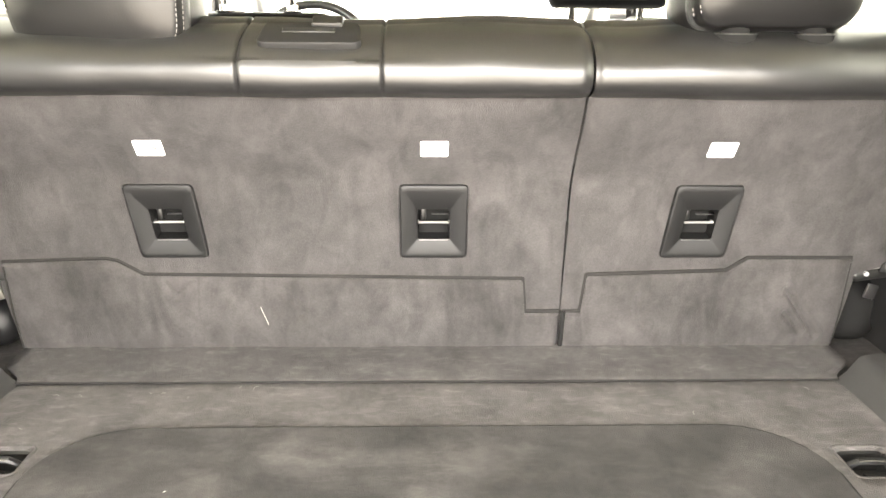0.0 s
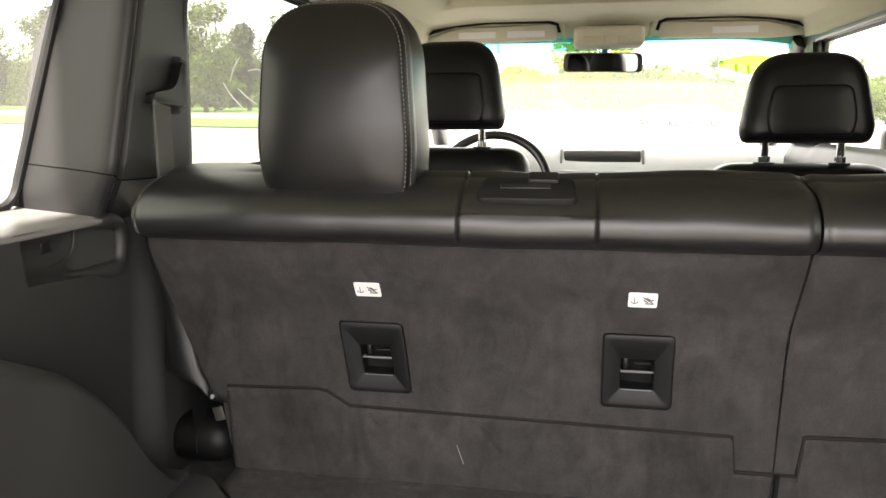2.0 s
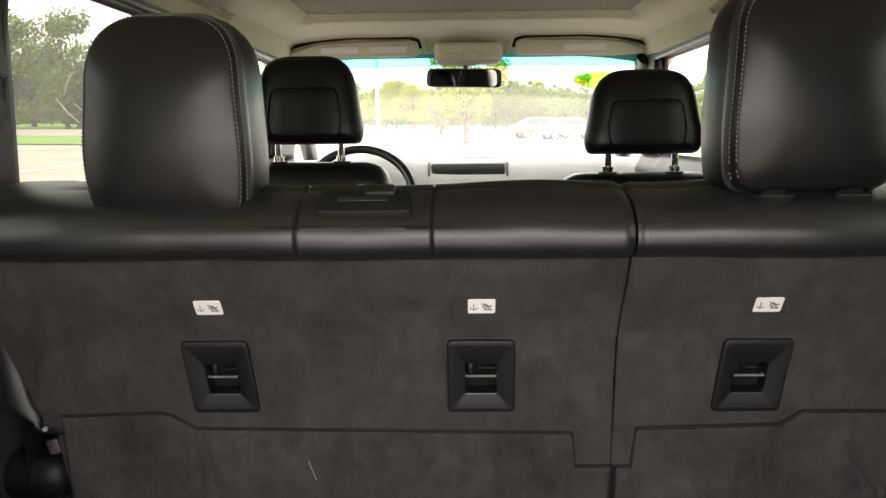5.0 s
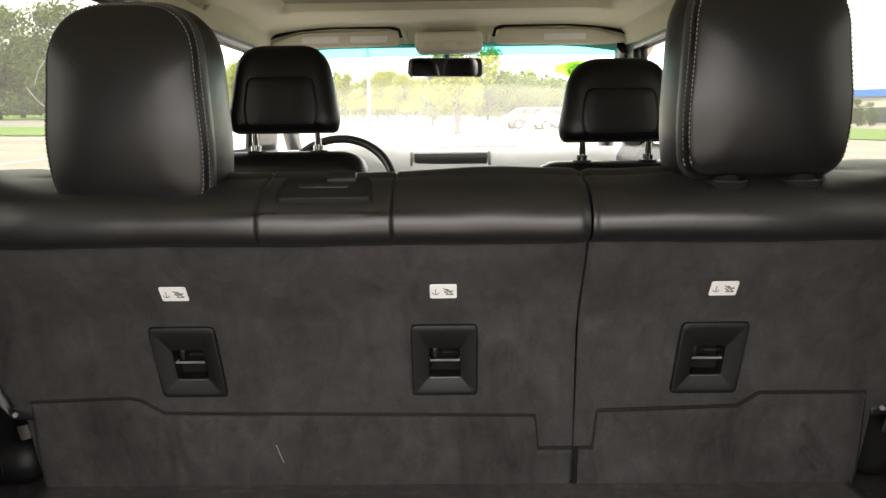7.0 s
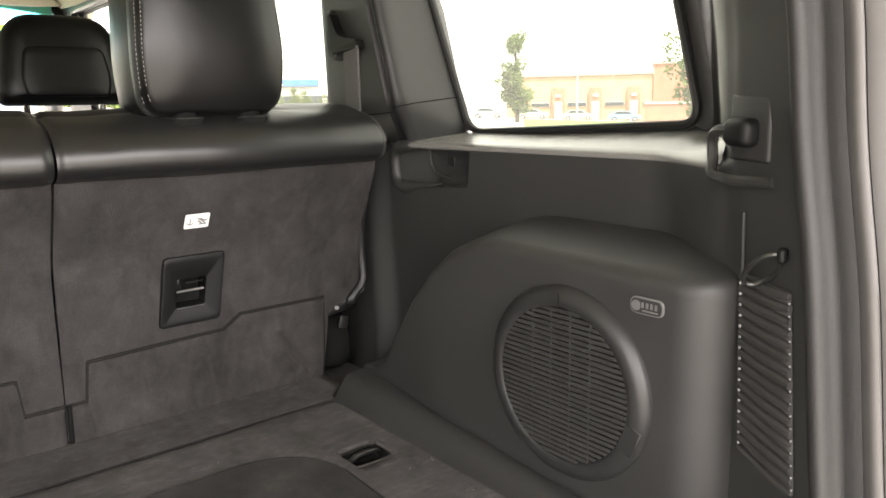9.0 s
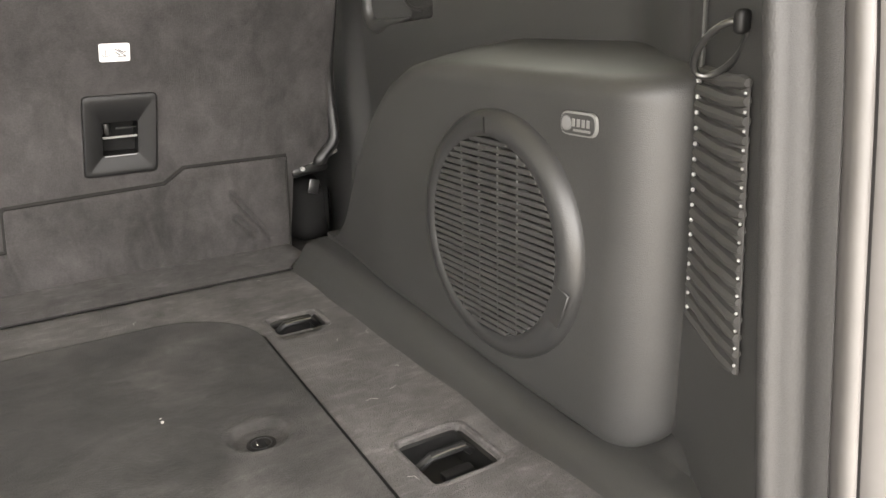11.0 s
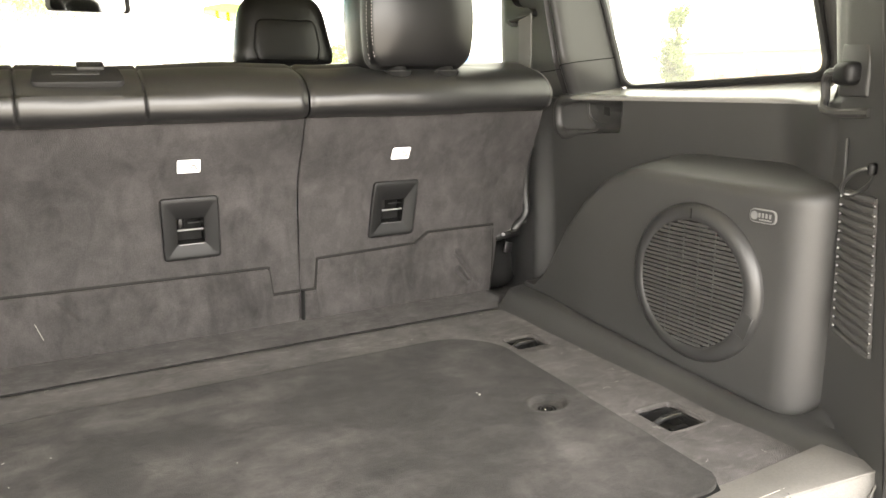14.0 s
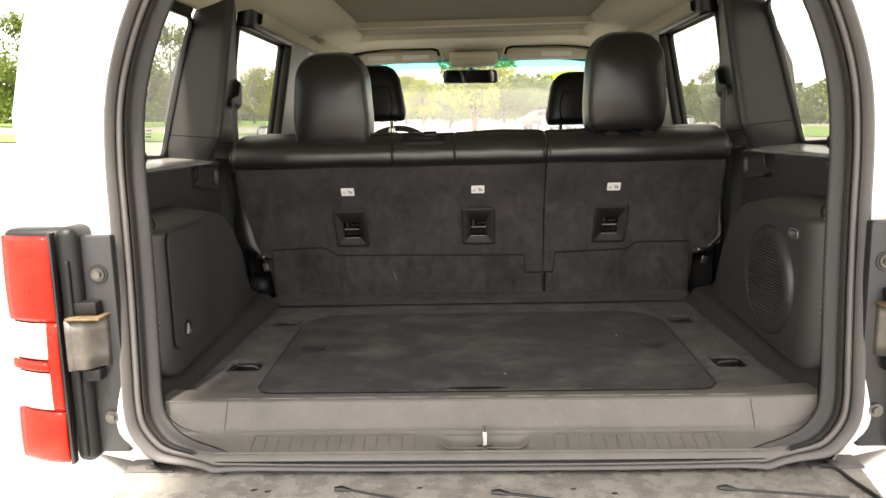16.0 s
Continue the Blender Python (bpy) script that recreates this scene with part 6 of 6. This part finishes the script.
def tree(name, label, h, leaf, seed, conifer=False, n=5200, spread=.30):
    """A tapered trunk, limbs and a crown of small leaf clumps."""
    rnd = random.Random(seed)
    t = thing(name, label, "tree", "trees round the parking lot")
    pts = [(0, 0, -.3), (.03 * h * rnd.uniform(-1, 1) * .3, 0, h * .3), (.02 * h * rnd.uniform(-1, 1), .02 * h * rnd.uniform(-1, 1), h * (.95 if conifer else .7))]
    bms = [tube_bm(curve_through(pts, 4), [.028 * h * (1 - .85 * k / 8) for k in range(9)], 8)]
    blobs = []
    for k in range(30 if spread < .2 else 16):
        a, f = rnd.uniform(0, 6.28), rnd.uniform(.12, .92)
        if conifer:
            r = .26 * h * (1 - f) + .03 * h
            z = f * h
        else:
            r = spread * h * math.sin(math.pi * min(1, f * .85 + .1)) * rnd.uniform(.6, 1.1)
            z = f * h
        end = Vector((math.cos(a) * r, math.sin(a) * r, z))
        bms.append(tube_bm([(0, 0, z * .6), end * .5 + Vector((0, 0, z * .38)), end], [.008 * h, .005 * h, .002 * h], 5))
        blobs.append((end, .13 * h * rnd.uniform(.7, 1.25) * (.7 if conifer else .58 if spread < .2 else 1)))
        blobs.append((end * .55 + Vector((0, 0, z * .42)), (.12 if spread > .2 else .08) * h * rnd.uniform(.7, 1.2)))
    part("trunk", join(*bms), BARK, t)
    verts, faces = [], []
    for c, r in blobs:
        for k in range(n // len(blobs)):
            d = Vector((rnd.gauss(0, 1), rnd.gauss(0, 1), rnd.gauss(0, .75))).normalized() * r * rnd.uniform(.35, 1.0) ** .5
            p = c + d
            a = Vector((rnd.gauss(0, 1), rnd.gauss(0, 1), rnd.gauss(0, 1))).normalized()
            b = a.orthogonal().normalized()
            q = a.cross(b)
            s = .0165 * h * rnd.uniform(.6, 1.4)
            k0 = len(verts)
            verts += [tuple(p + b * s), tuple(p + q * s * .6 + a * s * .2), tuple(p - b * s), tuple(p - q * s * .6 + a * s * .2)]
            faces.append((k0, k0 + 1, k0 + 2, k0 + 3))
    me = bpy.data.meshes.new("crown")
    me.from_pydata(verts, [], faces)
    me.update()
    link("crown", me, leaf, t, flat=True)
    return t


def polar(az, dist):
    """A place on the ground by its bearing from the car (degrees to the right of ahead)."""
    x, y = math.sin(radians(az)) * dist, math.cos(radians(az)) * dist
    return x, y, ground_z(x, y)


kinds = [tree("tree", "broad green leafy tree beside the parking lot", 10, LEAF, 1), tree("tree", "tall dark conifer beside the parking lot", 11, LEAFDARK, 2, True),
         tree("tree", "yellowing leafy tree beside the parking lot", 9, LEAFYELLOW, 3), tree("tree", "young green roadside tree with a thin crown", 6, LEAFPALE, 4, n=5200, spread=.17)]
spots = []
rnd = random.Random(11)
for k in range(26):
    spots.append((rnd.choice((0, 0, 1)), -66 + 1.8 * k + rnd.uniform(-.8, .8), rnd.uniform(84, 102), rnd.uniform(.95, 1.35)))
for k in range(44):
    spots.append((rnd.choice((2, 2, 0)) if k < 24 else 0, -18 + .9 * k + rnd.uniform(-.5, .5), rnd.uniform(85, 125), rnd.uniform(.55, .9) * (1.0 if k < 24 else .75)))
for k in range(4):
    spots.append((0, 24 + 5 * k, 120 + 10 * k, .36))
spots += [(2, .6, 76, .66), (2, -3.6, 80, .6), (0, 5.4, 84, .5), (2, .4, 40, .70), (1, 37, 58, .95), (3, 45.0, 75, 1.5), (0, 58.8, 60, .95), (3, -1.5, 60, .8), (0, -84, 60, 1.2), (0, -76, 70, 1.2), (2, -95, 55, 1.3), (0, 27.0, 121, .34), (0, 28.3, 119, .38), (0, 30.4, 122, .30), (0, 31.6, 118, .36), (0, 33.2, 124, .36)]
first = set()
for kind, az, dist, sc in spots:
    m = Matrix.Translation(polar(az, dist)) @ Matrix.Rotation(radians(az * 37 % 360), 4, "Z") @ Matrix.Scale(sc, 4)
    if kind not in first:
        first.add(kind)
        kinds[kind].matrix_basis = m
    else:
        copy = copy_thing(kinds[kind], Matrix())
        copy.matrix_basis = m

# far woods on the horizon
rnd = random.Random(5)
verts, faces = [], []
for k in range(54000):
    az = rnd.uniform(-100, 26.5)
    d = rnd.uniform(135, 175)
    x, y, z = polar(az, d)
    top = 7.0 + 2.5 * noise.noise((az * .12, 0, 0)) + 1.5 * noise.noise((az * .6, 3, 0))
    p = Vector((x, y, z + rnd.uniform(0, max(1, top))))
    a = Vector((rnd.gauss(0, 1), rnd.gauss(0, 1), rnd.gauss(0, 1))).normalized()
    b = a.orthogonal().normalized()
    q, s = a.cross(b), rnd.uniform(.30, .62)
    i = len(verts)
    verts += [tuple(p + b * s), tuple(p + q * s), tuple(p - b * s), tuple(p - q * s)]
    faces.append((i, i + 1, i + 2, i + 3))
me = bpy.data.meshes.new("woods")
me.from_pydata(verts, [], faces)
me.update()
tagged(link("woods", me, LEAF, flat=True), "far green woods along the horizon", "woods", kind="stuff")

# tan brick shop building with red brick piers and a taller red wing
shop = thing("shop_building", "long tan brick shop with red brick piers and wing", "building", at=(*polar(55, 116)[:2], ground_z(*polar(55, 116)[:2])), rz=-55)
part("wall", box_bm(22, 14, 7.0, .05, 1, at=(-11, 7, 3.5)), BRICK, shop)
part("parapet", box_bm(22.6, 14.6, .6, .1, 1, at=(-11, 7, 7.2)), ROOFMAT, shop)
part("wing", box_bm(34, 13, 8.4, .05, 1, at=(17, 6.2, 4.2)), BRICKRED, shop)
part("wing_coping", box_bm(34.4, 13.4, .4, .06, 1, at=(17, 6.2, 8.5)), ROOFMAT, shop)
part("yard_wall", box_bm(22, .6, 2.6, .05, 1, at=(10, -4.2, 1.3)), BRICKRED, shop, "low red brick yard wall")
part("yard_coping", box_bm(22.3, .9, .3, .05, 1, at=(10, -4.2, 2.7)), KERB, shop, "pale stone coping")
for k in range(4):
    x = -19.5 + 5.6 * k
    pier = part("pier", box_bm(1.9, .6, 5.2, .05, 1, at=(x, -.25, 2.6)), BRICKRED, shop)
    part("door", box_bm(1.1, .2, 3.0, .03, 1, at=(x, -.60, 1.6)), KERB, pier)
    part("wall_lamp", box_bm(.7, .3, .3, .05, 1, at=(x, -.65, 4.0)), WHITEPL, pier)
    w = part("window", box_bm(2.9, .3, .7, .05, 1, at=(x + 2.8, -.02, 2.7)), ROOFMAT, shop)
    part("pane", box_bm(2.7, .1, .5, at=(x + 2.8, -.18, 2.7)), DARKGLASS, w)
far_shop = thing("showroom", "low white showroom with a blue fascia", "building", at=(*polar(29.6, 150)[:2], ground_z(*polar(29.6, 150)[:2])), rz=-29.6)
part("wall", box_bm(26, 12, 5.0, .05, 1, at=(0, 6, 2.5)), KERB, far_shop)
part("fascia", box_bm(7, .4, 1.3, .05, 1, at=(-2.2, -.2, 5.6)), BLUESIGN, far_shop)
for k in range(5):
    part("window", box_bm(3.6, .2, 2.6, .03, 1, at=(-9 + 4.5 * k, -.05, 1.8)), DARKGLASS, far_shop)


def parked_car(at, rz, paint, label):
    t = thing("parked_car", label, "car", "parked cars", at=at, rz=rz)
    o = [(-2.2, .35), (2.2, .35), (2.25, .65), (2.15, .85), (1.2, .95), (.55, 1.40), (-1.0, 1.42), (-1.7, 1.0), (-2.15, .92), (-2.25, .6)]
    part("body", pillow(rounded(o, .08, 3), [(.93, -.86), (1, -.75), (1, .75), (.93, .86)], Matrix()), paint, t)
    g = [(1.05, .98), (.50, 1.34), (-.95, 1.36), (-1.5, 1.02)]
    part("side_window", pillow(rounded(g, .05, 2), [(1, -.865), (1, -.845)], Matrix()), DARKGLASS, t)
    part("side_window", pillow(rounded(g, .05, 2), [(1, .845), (1, .865)], Matrix()), DARKGLASS, t)
    for x in (-1.35, 1.35):
        for y in (-.78, .78):
            w = part("wheel", cyl_bm(.33, .2, 20, (x, y, .33), "Y"), TYRE, t)
            part("rim", cyl_bm(.2, .22, 14, (x, y, .33), "Y"), CARGREY, w)


parked_car(polar(6.2, 52), 12, CARRED, "red car parked across the lot")
parked_car(polar(8.3, 50), 12, CARBLUE, "blue-grey car parked across the lot")
for k in range(6):
    parked_car(polar(36 + 3.4 * k, 105), -50, (CARGREY, CARBLUE, CARGREY, CARGREY)[k % 4], "car parked in front of the shops")
verge = link("verge", sheet_mesh("verge", steps(22, 35.5, 6), steps(48, 96, 8), lambda az, d: (polar(az, d)[0], polar(az, d)[1], polar(az, d)[2] + .05)), GRASS)
tagged(verge, "mown grass verge beyond the parking lot", "lawn", kind="structure")
lawn = link("lawn", sheet_mesh("lawn", steps(45.5, 100, 12), steps(17, 98, 10), lambda az, d: (polar(az, d)[0], polar(az, d)[1], polar(az, d)[2] + .05)), GRASS)
tagged(lawn, "mown grass between the lot and the shops", "lawn", kind="structure")
for k in range(14):
    x = -30 + 2.8 * k
    flat("bay_line", x - .06, x + .06, 17, 22, .012, LINEPAINT, "white painted parking bay line", "road marking", n=1)
for k in range(6):
    y = 6 + 2.8 * k
    flat("bay_line", -19, -13.5, y - .06, y + .06, .012, LINEPAINT, "white painted parking bay line", "road marking", n=1)
for az, d, h in ((-6.3, 58, 8.5), (49.5, 98, 8.0), (40.5, 110, 7.0)):
    pole = thing("lamp_post", "tall grey parking lot lamp post", "lamp post", "lamp posts", at=polar(az, d))
    part("post", tube_bm([(0, 0, 0), (0, 0, h)], [.14, .09], 10), KERB if az > 0 else CARGREY, pole)
    part("head", box_bm(1.6, .5, .25, .05, 2, at=(.3, 0, h)), KERB if az > 0 else CARGREY, pole)
